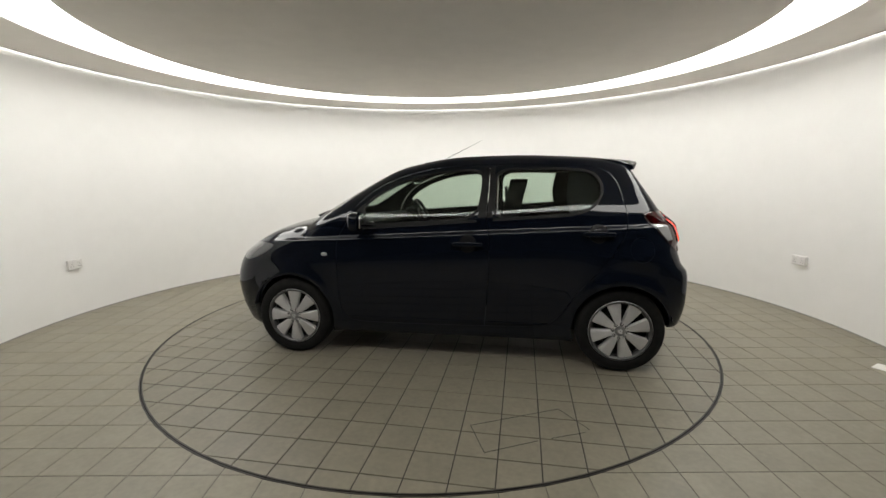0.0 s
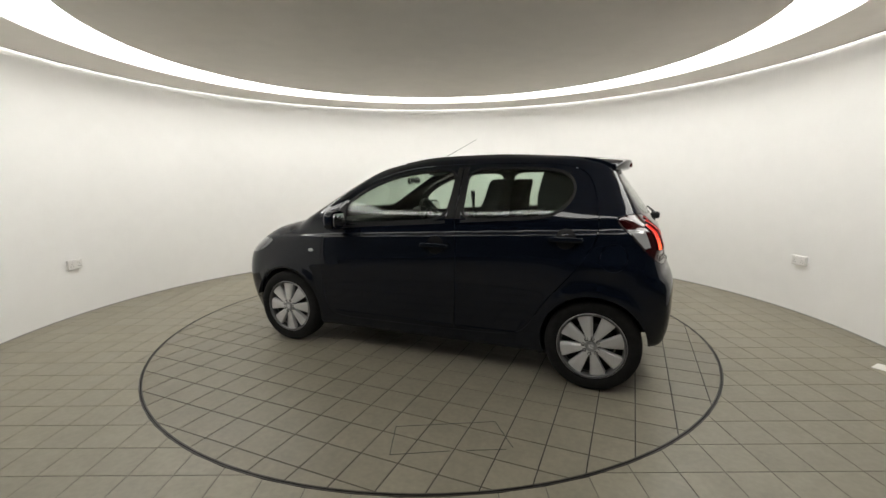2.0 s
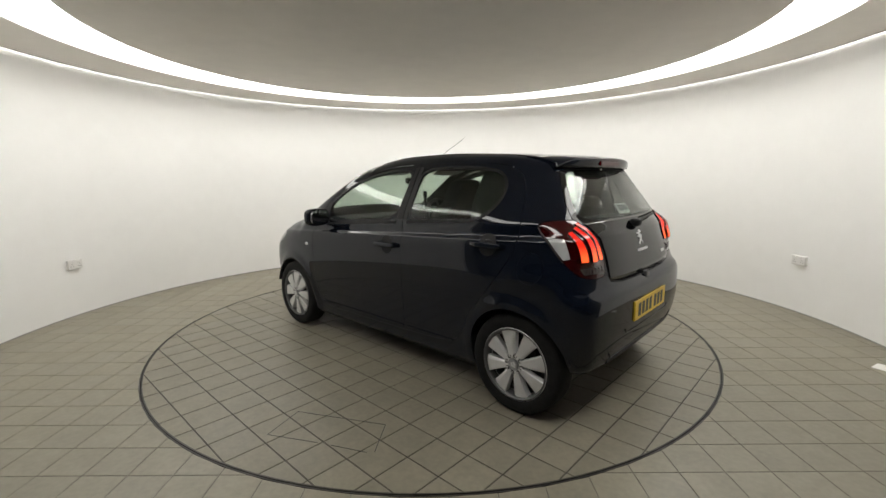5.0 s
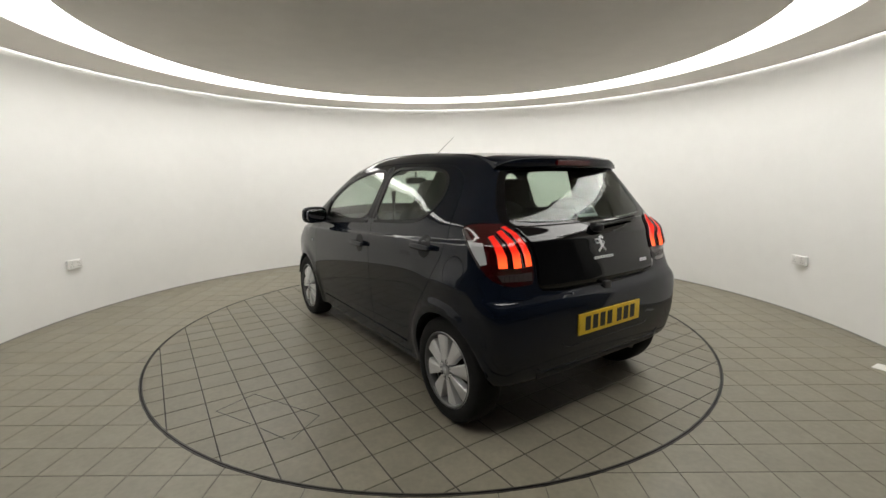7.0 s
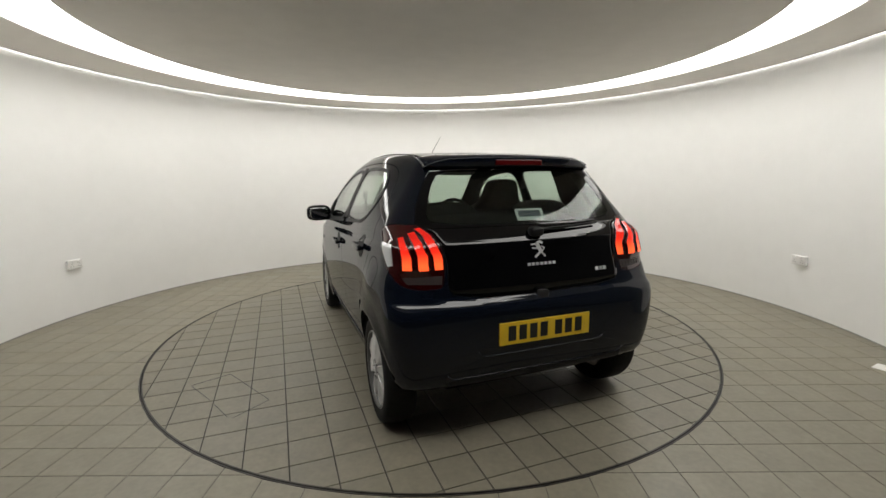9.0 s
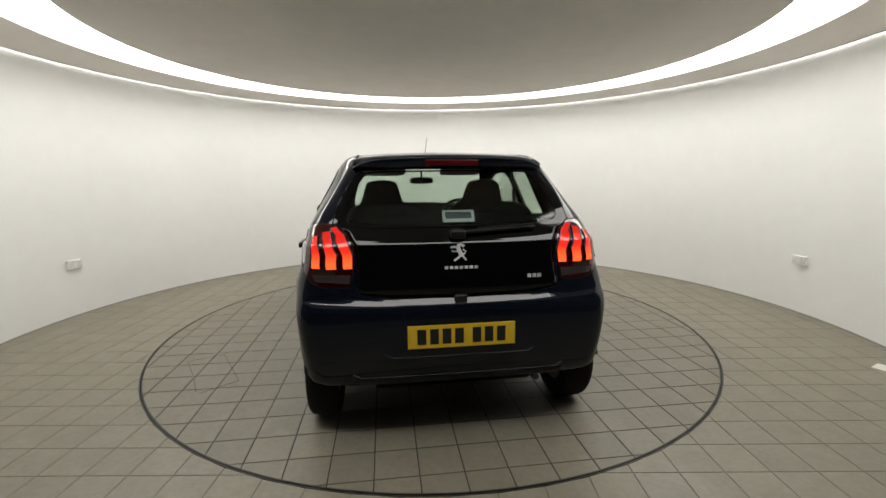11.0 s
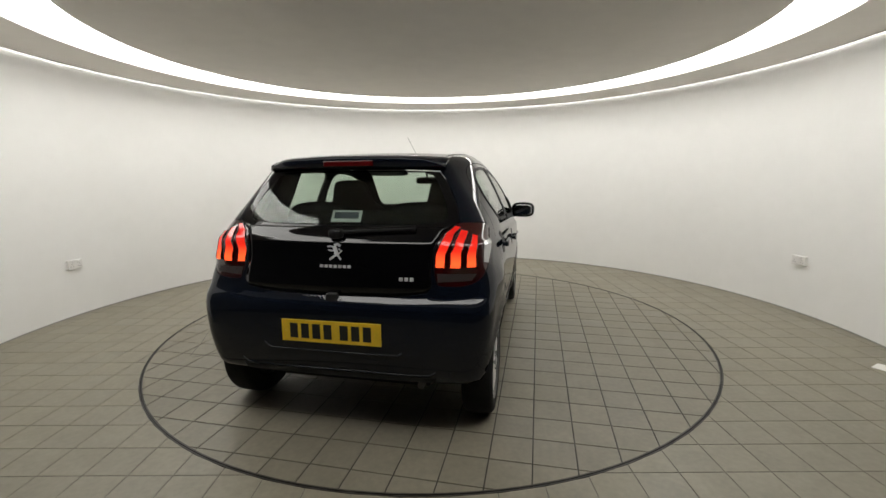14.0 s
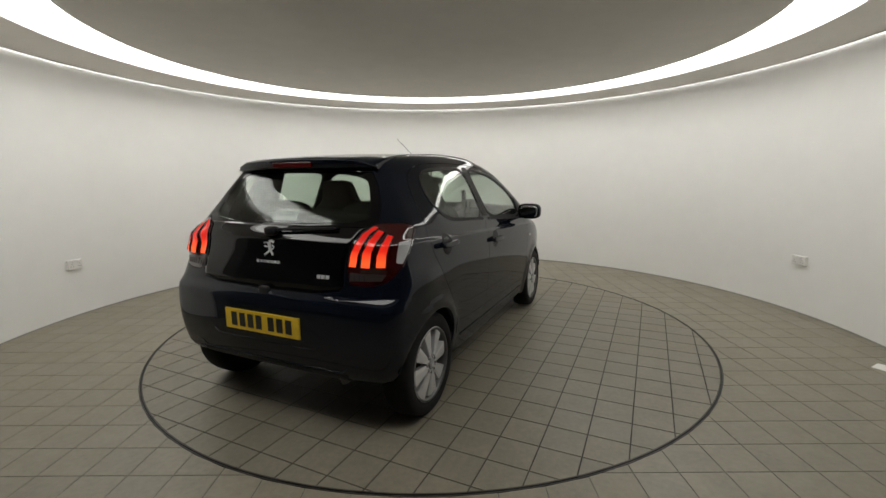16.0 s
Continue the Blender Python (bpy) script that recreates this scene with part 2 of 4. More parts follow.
def skin_normal(p):
    e = 0.004
    g = np.stack([skin(p[:, 0] + e * (i == 0), p[:, 1] + e * (i == 1), p[:, 2] + e * (i == 2)) - skin(p[:, 0] - e * (i == 0), p[:, 1] - e * (i == 1), p[:, 2] - e * (i == 2)) for i in range(3)], 1)
    return g / np.maximum(np.linalg.norm(g, axis=1, keepdims=True), 1e-9)


def shoot(origin, way, near=0.0, far=2.5):
    """From inside outwards: where rays leave the skin."""
    o, d = np.broadcast_arrays(np.asarray(origin, float), np.asarray(way, float))
    lo, hi = np.full(len(o), near), np.full(len(o), far)
    for _ in range(34):
        mid = (lo + hi) / 2
        p = o + d * mid[:, None]
        out = skin(p[:, 0], p[:, 1], p[:, 2]) > 0
        hi, lo = np.where(out, mid, hi), np.where(out, lo, mid)
    return o + d * lo[:, None]


# ---- car materials ----
PAINT = vary(material("dark_blue_metallic_paint", (0.004, 0.006, 0.013), 0.5, 0.0, coat=0.8, spec=0.0), 900, (0.0028, 0.0044, 0.0088), (0.0050, 0.0074, 0.0142), detail=1.0)
TRIM = vary(material("black_plastic_trim", (0.007, 0.007, 0.0075), 0.5, spec=0.25), 60, (0.005, 0.005, 0.0055), (0.009, 0.009, 0.0095), bump=0.1, bump_scale=400)
GLOSS = material("gloss_black_glass", (0.002, 0.002, 0.0025), 0.02, spec=0.36)
INSIDE = vary(material("dark_cabin_lining", (0.015, 0.015, 0.016), 0.9, spec=0.15), 5, (0.012, 0.012, 0.013), (0.017, 0.017, 0.018))
CLOTH = vary(material("charcoal_seat_cloth", (0.012, 0.012, 0.013), 0.95, spec=0.1), 12, (0.008, 0.008, 0.009), (0.018, 0.018, 0.019), bump=0.12, bump_scale=250)
RUBBER = vary(material("black_tyre_rubber", (0.008, 0.008, 0.008), 0.8, spec=0.2), 25, (0.006, 0.006, 0.006), (0.012, 0.0115, 0.011), bump=0.3, bump_scale=300)
SILVER = vary(material("silver_wheel_paint", (0.7, 0.7, 0.7), 0.32, 0.35), 12, (0.54, 0.54, 0.535), (0.62, 0.62, 0.615), rough=(0.26, 0.40))
CHROME = material("chrome", (0.75, 0.75, 0.76), 0.08, 1.0)
PLATE = vary(material("yellow_plate", (0.75, 0.50, 0.03), 0.3), 20, (0.70, 0.46, 0.02), (0.78, 0.53, 0.04))
INK = material("black_print", (0.01, 0.01, 0.01), 0.4)
LENS_RED = material("red_lamp_lens", (0.03, 0.0012, 0.0018), 0.06, coat=0.6)
LENS_SMOKE = material("smoked_lamp_lens", (0.05, 0.043, 0.042), 0.08, coat=0.5)
LENS_CLEAR = material("clear_lamp_lens", (0.48, 0.49, 0.49), 0.15, 0.2, coat=0.6)


def claw_light():
    """Red lamp glow, hotter and more orange low down where the bulbs sit."""
    m = glow("lit_red_claw", (1.0, 0.05, 0.015), 1.0, (0.4, 0.015, 0.01))
    t, b = m.node_tree, m.node_tree.nodes["Principled BSDF"]
    co, split = t.nodes.new("ShaderNodeTexCoord"), t.nodes.new("ShaderNodeSeparateXYZ")
    low = node(m, "ShaderNodeMapRange")
    for k, v in enumerate((1.03, 0.91, 0.0, 1.0)):
        low.inputs[k + 1].default_value = v
    ramp = t.nodes.new("ShaderNodeValToRGB")
    r = ramp.color_ramp
    r.elements[0].color, r.elements[1].color = (0.42, 0.006, 0.004, 1), (1.5, 0.16, 0.035, 1)
    r.elements.new(0.55).color = (0.80, 0.025, 0.010, 1)
    t.links.new(co.outputs["Object"], split.inputs[0])
    t.links.new(split.outputs["Z"], low.inputs[0])
    t.links.new(low.outputs[0], ramp.inputs["Fac"])
    t.links.new(ramp.outputs["Color"], b.inputs["Emission Color"])
    return m


CLAW = claw_light()
BRAKE = glow("dim_brake_strip", (0.5, 0.01, 0.01), 0.02, (0.045, 0.0018, 0.0022))
HEADLAMP = material("smoky_headlamp_lens", (0.10, 0.105, 0.11), 0.10, 0.3, coat=0.8)
BADGE = material("silver_badge", (0.62, 0.63, 0.64), 0.35, 0.4)
STICKER = material("pale_sticker", (0.45, 0.47, 0.48), 0.5)
NAVY = material("navy_print", (0.02, 0.025, 0.05), 0.5)


def glass(name, tint, base=0.028):
    m = bpy.data.materials.new(name)
    m.use_nodes = True
    t = m.node_tree
    t.nodes.clear()
    out, mix = t.nodes.new("ShaderNodeOutputMaterial"), t.nodes.new("ShaderNodeMixShader")
    clear, gloss, face = t.nodes.new("ShaderNodeBsdfTransparent"), t.nodes.new("ShaderNodeBsdfGlossy"), t.nodes.new("ShaderNodeLayerWeight")
    power, fres = t.nodes.new("ShaderNodeMath"), t.nodes.new("ShaderNodeMath")
    power.operation, fres.operation = "POWER", "MULTIPLY_ADD"
    power.inputs[1].default_value = 5.0
    fres.inputs[1].default_value, fres.inputs[2].default_value = 1 - base, base
    t.links.new(face.outputs["Facing"], power.inputs[0])
    t.links.new(power.outputs[0], fres.inputs[0])
    clear.inputs["Color"].default_value = (*tint, 1)
    gloss.inputs["Roughness"].default_value = 0.01
    t.links.new(fres.outputs[0], mix.inputs[0])
    t.links.new(clear.outputs[0], mix.inputs[1])
    t.links.new(gloss.outputs[0], mix.inputs[2])
    t.links.new(mix.outputs[0], out.inputs[0])
    return m


GLASS = glass("green_tinted_car_glass", (0.86, 0.91, 0.87))


# ---- surface maps: two numbers to a place on the skin ----
def side_map(sign):
    return lambda q: shoot(np.c_[q[:, 0], np.zeros(len(q)), q[:, 1]], np.array([[0.0, sign, 0.0]]))


def rear_map(q):
    return shoot(np.c_[np.full(len(q), -0.8), q[:, 0], q[:, 1]], np.array([[-1.0, 0.0, 0.0]]))


def top_map(q):
    return shoot(np.c_[q[:, 0], q[:, 1], np.full(len(q), 0.7)], np.array([[0.0, 0.0, 1.0]]))


def lamp_map(sign):
    return lambda q: shoot(np.c_[q[:, 0] * 0.669, sign * q[:, 0] * 0.743, q[:, 1]], np.array([[-0.743, sign * 0.669, 0.0]]))


def rounded(poly, times=2):
    """Cuts the corners of a closed outline."""
    p = np.array(poly, float)
    for _ in range(times):
        q = np.roll(p, -1, 0)
        p = np.stack([p * 0.75 + q * 0.25, p * 0.25 + q * 0.75], 1).reshape(-1, 2)
    return p


def grown(p, d):
    """A closed outline moved outwards by d."""
    area = np.sum(p[:, 0] * np.roll(p[:, 1], -1) - np.roll(p[:, 0], -1) * p[:, 1])
    e = np.roll(p, -1, 0) - p
    n = np.c_[e[:, 1], -e[:, 0]] / np.maximum(np.linalg.norm(e, axis=1, keepdims=True), 1e-9) * np.sign(area)
    m = n + np.roll(n, 1, 0)
    m /= np.maximum(np.sum(m * n, 1, keepdims=True), 0.5)
    return p + m * d


def slab(grid, to_skin, low, high, smooth=False):
    """A thin raised piece on the skin over a grid of places (rows x columns x 2)."""
    g = np.array(grid, float)
    r, c = g.shape[:2]
    base = to_skin(g.reshape(-1, 2))
    n = skin_normal(base)
    bm = bmesh.new()
    up = [bm.verts.new(v) for v in base + n * high]
    dn = [bm.verts.new(v) for v in base + n * low]
    for i in range(r - 1):
        for j in range(c - 1):
            k = (i * c + j, i * c + j + 1, (i + 1) * c + j + 1, (i + 1) * c + j)
            bm.faces.new([up[a] for a in k])
            bm.faces.new([dn[a] for a in k[::-1]])
    rim = [(0, j) for j in range(c)] + [(i, c - 1) for i in range(1, r)] + [(r - 1, j) for j in range(c - 2, -1, -1)] + [(i, 0) for i in range(r - 2, 0, -1)]
    rim = [i * c + j for i, j in rim]
    for a, b in zip(rim, rim[1:] + rim[:1]):
        bm.faces.new((up[b], up[a], dn[a], dn[b]))
    bmesh.ops.recalc_face_normals(bm, faces=bm.faces)
    top = set(up)
    for f in bm.faces:
        f.smooth = smooth and all(v in top for v in f.verts)
    return bm


def between(left, right, rows=8, cols=5):
    """A grid of places between two open outlines."""
    def spread(p):
        p = np.array(p, float)
        t = np.r_[0, np.cumsum(np.linalg.norm(np.diff(p, axis=0), axis=1))]
        s = np.linspace(0, t[-1], rows)
        return np.c_[np.interp(s, t, p[:, 0]), np.interp(s, t, p[:, 1])]
    a, b = spread(left), spread(right)
    w = np.linspace(0, 1, cols)[None, :, None]
    return a[:, None] * (1 - w) + b[:, None] * w


def ribbon(path, width, to_skin, low, high, closed=False):
    p = np.array(path, float)
    q = np.vstack([p, p[:1]]) if closed else p
    d = np.gradient(q, axis=0)
    if closed:
        d[0] = d[-1] = q[1] - q[-2]
    n = np.c_[-d[:, 1], d[:, 0]] / np.maximum(np.linalg.norm(d, axis=1, keepdims=True), 1e-9)
    return slab(np.stack([q - n * width / 2, q + n * width / 2], 1), to_skin, low, high)


# ---- the shell and its cuts ----
SHELL = 0.010
AXIS_Z, AXIS_A, AXIS_B = 0.70, -1.05, 1.15


def shell_mesh():
    """The closed skin and its inner side as one hollow body."""
    nv = 160
    us = [("a", (k / 52) ** 1.25) for k in range(52, 0, -1)] + [("m", t) for t in np.linspace(0, 1, 84)] + [("b", k / 24) for k in range(1, 25)]
    # closer rows along the shoulders of both sides
    a = np.linspace(0, 2 * np.pi, 2001)
    near = sum(np.exp(-(((a - c + np.pi) % (2 * np.pi) - np.pi) / radians(8)) ** 2) for c in (radians(15), radians(165)))
    total = np.cumsum(1 + 3.0 * near)
    v = np.interp(np.arange(nv) / nv, (total - total[0]) / (total[-1] - total[0]), a)
    rows = []
    for kind, t in us:
        a = radians(88) * t if kind != "m" else 0
        x = AXIS_A if kind == "a" else AXIS_B if kind == "b" else AXIS_A + (AXIS_B - AXIS_A) * t
        sx = -math.sin(a) if kind == "a" else math.sin(a)
        o = np.tile([x, 0, AXIS_Z], (nv, 1))
        rows.append(shoot(o, np.c_[np.full(nv, sx), math.cos(a) * np.cos(v), math.cos(a) * np.sin(v)]))
    outer = np.array(rows).reshape(-1, 3)
    inner = outer - skin_normal(outer) * SHELL
    n, verts, faces = len(us), np.vstack([outer, inner]), []
    off = len(outer)
    for i in range(n - 1):
        for j in range(nv):
            a, b, c, d = i * nv + j, i * nv + (j + 1) % nv, (i + 1) * nv + (j + 1) % nv, (i + 1) * nv + j
            faces.append((a, d, c, b))
            faces.append((off + a, off + b, off + c, off + d))
    for k, flip in ((0, False), (n - 1, True)):
        loop = [k * nv + j for j in range(nv)]
        faces.append(tuple(loop[::-1] if flip else loop))
        faces.append(tuple(off + j for j in (loop if flip else loop[::-1])))
    me = bpy.data.meshes.new("shell")
    me.from_pydata(verts.tolist(), [], faces)
    f = me.polygons[2 * (n // 2) * nv]
    if skin_normal(np.array([f.center]))[0] @ np.array(f.normal) < 0:
        me.flip_normals()
    return me


def prism(bm, outline, place, lo, hi, hole=None):
    """A prism, or with a hole a tube, over an outline; place(a, b, depth) gives the corners."""
    def wall(p, flip):
        n = len(p)
        low, top = [bm.verts.new(place(a, b, lo)) for a, b in p], [bm.verts.new(place(a, b, hi)) for a, b in p]
        for i in range(n):
            q = (low[i], low[(i + 1) % n], top[(i + 1) % n], top[i])
            bm.faces.new(q[::-1] if flip else q)
        return low, top
    low, top = wall(outline, False)
    if hole is None:
        bm.faces.new(low[::-1])
        bm.faces.new(top)
        return
    l2, t2 = wall(hole, True)
    n = len(low)
    for i in range(n):
        j = (i + 1) % n
        bm.faces.new((low[j], low[i], l2[i], l2[j]))
        bm.faces.new((top[i], top[j], t2[j], t2[i]))


def along_y(a, b, d):
    return (a, d, b)


def along_x(a, b, d):
    return (d, a, b)


def along_z(a, b, d):
    return (a, b, d)


def along_lamp(sign):
    return lambda s, z, d: (s * 0.669 - 0.743 * d, sign * (s * 0.743 + 0.669 * d), z)


WIN_FRONT = rounded([(0.64, 0.972), (0.615, 1.10), (0.52, 1.19), (0.36, 1.272), (0.19, 1.325), (0.0, 1.352), (-0.245, 1.362), (-0.238, 1.20), (-0.205, 1.026), (0.2, 1.002)], 2)
WIN_REAR = rounded([(-0.318, 1.030), (-0.322, 1.20), (-0.33, 1.362), (-0.60, 1.366), (-0.88, 1.357), (-0.985, 1.328), (-1.036, 1.25), (-1.018, 1.165), (-0.95, 1.095), (-0.84, 1.058), (-0.6, 1.040)], 2)
DOORS = rounded([(0.80, 0.87), (0.735, 0.985), (0.675, 1.105), (0.56, 1.215), (0.38, 1.305), (0.19, 1.360), (-0.02, 1.388), (-0.30, 1.398), (-0.62, 1.398), (-0.93, 1.388), (-1.07, 1.352), (-1.135, 1.27), (-1.165, 1.15), (-1.185, 1.03), (-1.17, 0.92), (-1.06, 0.75), (-0.87, 0.53), (-0.80, 0.40), (-0.70, 0.285), (-0.30, 0.270), (0.30, 0.262), (0.70, 0.262), (0.775, 0.31), (0.80, 0.45), (0.797, 0.66)], 2)
DOOR_SPLIT = [(-0.287, 1.41), (-0.283, 1.2), (-0.272, 1.03), (-0.292, 0.93), (-0.297, 0.75), (-0.285, 0.5), (-0.262, 0.255)]
GATE = rounded([(0.0, 0.738), (0.34, 0.745), (0.470, 0.764), (0.497, 0.80), (0.488, 0.90), (0.498, 0.975), (0.535, 1.045), (0.605, 1.092), (0.585, 1.17), (0.525, 1.28), (0.475, 1.340), (0.30, 1.347), (0.0, 1.349)] , 0)
GATE = np.vstack([GATE, GATE[-2:0:-1] * [-1, 1]])
GATE_GLASS = np.array([(0.0, 1.072), (0.40, 1.078), (0.52, 1.092), (0.545, 1.115), (0.535, 1.16), (0.485, 1.265), (0.448, 1.315), (0.40, 1.333), (0.20, 1.337), (0.0, 1.338)])
GATE_GLASS = np.vstack([GATE_GLASS, GATE_GLASS[-2:0:-1] * [-1, 1]])
TAIL = rounded([(-0.300, 1.066), (-0.330, 0.99), (-0.375, 0.915), (-0.450, 0.832), (-0.540, 0.796), (-0.632, 0.797), (-0.655, 0.805), (-0.653, 0.90), (-0.63, 0.98), (-0.585, 1.052), (-0.530, 1.082), (-0.454, 1.088), (-0.37, 1.086)], 2)
SCREEN = rounded([(1.035, 0.0), (1.03, 0.35), (0.985, 0.60), (0.93, 0.635), (0.60, 0.575), (0.38, 0.525), (0.315, 0.47), (0.285, 0.25), (0.28, 0.0), (0.285, -0.25), (0.315, -0.47), (0.38, -0.525), (0.60, -0.575), (0.93, -0.635), (0.985, -0.60), (1.03, -0.35)], 1)
BONNET = rounded([(1.115, 0.0), (1.11, 0.4), (1.06, 0.665), (1.2, 0.685), (1.40, 0.655), (1.55, 0.56), (1.64, 0.35), (1.66, 0.0), (1.64, -0.35), (1.55, -0.56), (1.40, -0.655), (1.2, -0.685), (1.06, -0.665), (1.11, -0.4)], 1)
HEAD = rounded([(1.64, 0.70), (1.60, 0.80), (1.50, 0.835), (1.36, 0.838), (1.30, 0.822), (1.36, 0.775), (1.46, 0.725), (1.55, 0.70)], 2)
FUEL = np.array([(-1.272 + 0.074 * math.cos(a), 0.842 + 0.080 * math.sin(a)) for a in np.linspace(0, 2 * math.pi, 33)[:-1]])


def carve(me, cutters):
    """The mesh less the cutters that cutters(bm) draws."""
    bm = bmesh.new()
    cutters(bm)
    bmesh.ops.recalc_face_normals(bm, faces=bm.faces)
    tool_mesh = bpy.data.meshes.new("cutter")
    bm.to_mesh(tool_mesh)
    bm.free()
    ob, tool = bpy.data.objects.new("shell", me), bpy.data.objects.new("cutter", tool_mesh)
    for o in (ob, tool):
        scene.collection.objects.link(o)
    mod = ob.modifiers.new("cut", "BOOLEAN")
    mod.operation, mod.solver, mod.object = "DIFFERENCE", "EXACT", tool
    out = bpy.data.meshes.new_from_object(ob.evaluated_get(bpy.context.evaluated_depsgraph_get()))
    for o, m in ((ob, me), (tool, tool_mesh)):
        bpy.data.objects.remove(o)
        bpy.data.meshes.remove(m)
    return out


def pieces_of(me):
    """The separate pieces of a mesh, the largest first, each as a mesh."""
    found = []
    for faces in sorted(islands(me), key=len, reverse=True):
        used = sorted({v for f in faces for v in me.polygons[f].vertices})
        at = {v: i for i, v in enumerate(used)}
        m = bpy.data.meshes.new("piece")
        m.from_pydata([tuple(me.vertices[v].co) for v in used], [], [[at[v] for v in me.polygons[f].vertices] for f in faces])
        found.append(m)
    bpy.data.meshes.remove(me)
    return found


def cut_shell():
    """The body's panels and panes: a list of meshes, the body last."""
    def ring(bm, p, place, lo, hi, gap=0.002):
        prism(bm, grown(p, gap), place, lo, hi, grown(p, -gap))

    both = ((0.42, 1.3), (-1.3, -0.42))

    def doors(bm):
        for lo, hi in both:
            ring(bm, DOORS, along_y, lo, hi, 0.0022)
        ring(bm, GATE, along_x, -2.2, -1.10, 0.0025)

    def arches(bm):
        for lo, hi in both:
            for wx in (WHEEL_X, -WHEEL_X):
                prism(bm, [(wx + 0.315 * math.cos(a), 0.292 + 0.315 * math.sin(a)) for a in np.linspace(0, 2 * math.pi, 73)[:-1]], along_y, lo, hi)

    def ends(bm):
        ring(bm, SCREEN, along_z, 0.88, 1.8)
        ring(bm, BONNET, along_z, 0.72, 1.4)
        for sign in (1, -1):
            ring(bm, TAIL, along_lamp(sign), 1.0, 1.9)

    def small(bm):
        for lo, hi in both:
            ring(bm, HEAD, along_y, lo, hi)
        ring(bm, FUEL, along_y, 0.42, 1.3)

    def side_panes(bm):
        for lo, hi in both:
            ring(bm, WIN_FRONT, along_y, lo, hi, 0.0015)
            ring(bm, WIN_REAR, along_y, lo, hi, 0.0015)

    def rear_pane(bm):
        ring(bm, GATE_GLASS, along_x, -2.2, -1.12, 0.0012)

    def split(bm):
        c = np.array(DOOR_SPLIT)
        prism(bm, np.vstack([c - [0.0022, 0], (c + [0.0022, 0])[::-1]]), along_y, -1.3, 1.3)

    rest, out = shell_mesh(), []
    for tool in (doors, arches, ends, small):
        rest, *loose = pieces_of(carve(rest, tool))
        for m in loose:
            c, s = extent(m)
            if 1.9 < s[0] < 2.1 and abs(c[1]) > 0.4:
                pair, *panes = pieces_of(carve(m, side_panes))
                out += panes + pieces_of(carve(pair, split))
            elif c[0] < -1.2 and abs(c[1]) < 0.1 and s[1] > 0.9:
                out += pieces_of(carve(m, rear_pane))
            else:
                out.append(m)
    return [m for m in out if len(m.polygons) > 20] + [rest]


def extent(me):
    co = np.array([v.co for v in me.vertices])
    return (co.min(0) + co.max(0)) / 2, co.max(0) - co.min(0)


def islands(me):
    """The mesh's separate pieces, as lists of faces."""
    root = list(range(len(me.vertices)))

    def find(a):
        while root[a] != a:
            root[a] = root[root[a]]
            a = root[a]
        return a
    for e in me.edges:
        a, b = find(e.vertices[0]), find(e.vertices[1])
        if a != b:
            root[a] = b
    groups = {}
    for f in me.polygons:
        groups.setdefault(find(f.vertices[0]), []).append(f.index)
    return list(groups.values())


def piece_mesh(me, name, mats, thin=None):
    """One piece with the skin's own normals; thin: its thickness, where less than the shell's."""
    co = np.array([v.co for v in me.vertices])
    depth = skin(co[:, 0], co[:, 1], co[:, 2])
    nrm = skin_normal(co)
    if thin:
        deep = np.clip((-depth) / SHELL, 0, 1)[:, None]
        co = co + nrm * deep * (SHELL - thin)
    out = bpy.data.meshes.new(name)
    out.from_pydata(co.tolist(), [], [list(f.vertices) for f in me.polygons])
    for m in mats:
        out.materials.append(m)
    normals = []
    for p in out.polygons:
        p.use_smooth = True
        fn = np.array(p.normal)
        ids = list(p.vertices)
        dots = nrm[ids] @ fn
        outer, inner = np.all(depth[ids] > -0.004) and dots.mean() > 0.7, np.all(depth[ids] < -0.004) and dots.mean() < -0.7
        if not outer and len(mats) > 1:
            p.material_index = 1
        for i in ids:
            normals.append(tuple(nrm[i]) if outer else tuple(-nrm[i]) if inner else tuple(fn))
    out.normals_split_custom_set(normals)
    return out


# ---- the car ----
def lathe(profile, steps=64, axis_y=0.0, close=True):
    """Turns (radius, y) pairs round the wheel's axle."""
    bm = bmesh.new()
    rows = [[bm.verts.new((r * math.cos(a), axis_y + y, r * math.sin(a))) for r, y in profile] for a in [2 * math.pi * i / steps for i in range(steps)]]
    n = len(profile)
    for i in range(steps):
        p, q = rows[i], rows[(i + 1) % steps]
        for k in range(n if close else n - 1):
            bm.faces.new((p[k], p[(k + 1) % n], q[(k + 1) % n], q[k]))
    bmesh.ops.recalc_face_normals(bm, faces=bm.faces)
    return bm


def pillow(centre, size, turn=(0, 0, 0), power=0.5, nu=24, nv=14):
    """A rounded cushion-like block."""
    bm = bmesh.new()
    m = pose(*centre, *turn)

    def s(v):
        return math.copysign(abs(v) ** power, v)
    rows = []
    for j in range(1, nv):
        b = -math.pi / 2 + math.pi * j / nv
        rows.append([bm.verts.new(m @ Vector((size[0] / 2 * s(math.cos(b)) * s(math.cos(a)), size[1] / 2 * s(math.cos(b)) * s(math.sin(a)), size[2] / 2 * s(math.sin(b))))) for a in [2 * math.pi * i / nu for i in range(nu)]])
    lo, hi = bm.verts.new(m @ Vector((0, 0, -size[2] / 2))), bm.verts.new(m @ Vector((0, 0, size[2] / 2)))
    for p, q in zip(rows, rows[1:]):
        for i in range(nu):
            bm.faces.new((p[i], p[(i + 1) % nu], q[(i + 1) % nu], q[i]))
    for i in range(nu):
        bm.faces.new((lo, rows[0][(i + 1) % nu], rows[0][i]))
        bm.faces.new((hi, rows[-1][i], rows[-1][(i + 1) % nu]))
    for f in bm.faces:
        f.smooth = True
    return bm


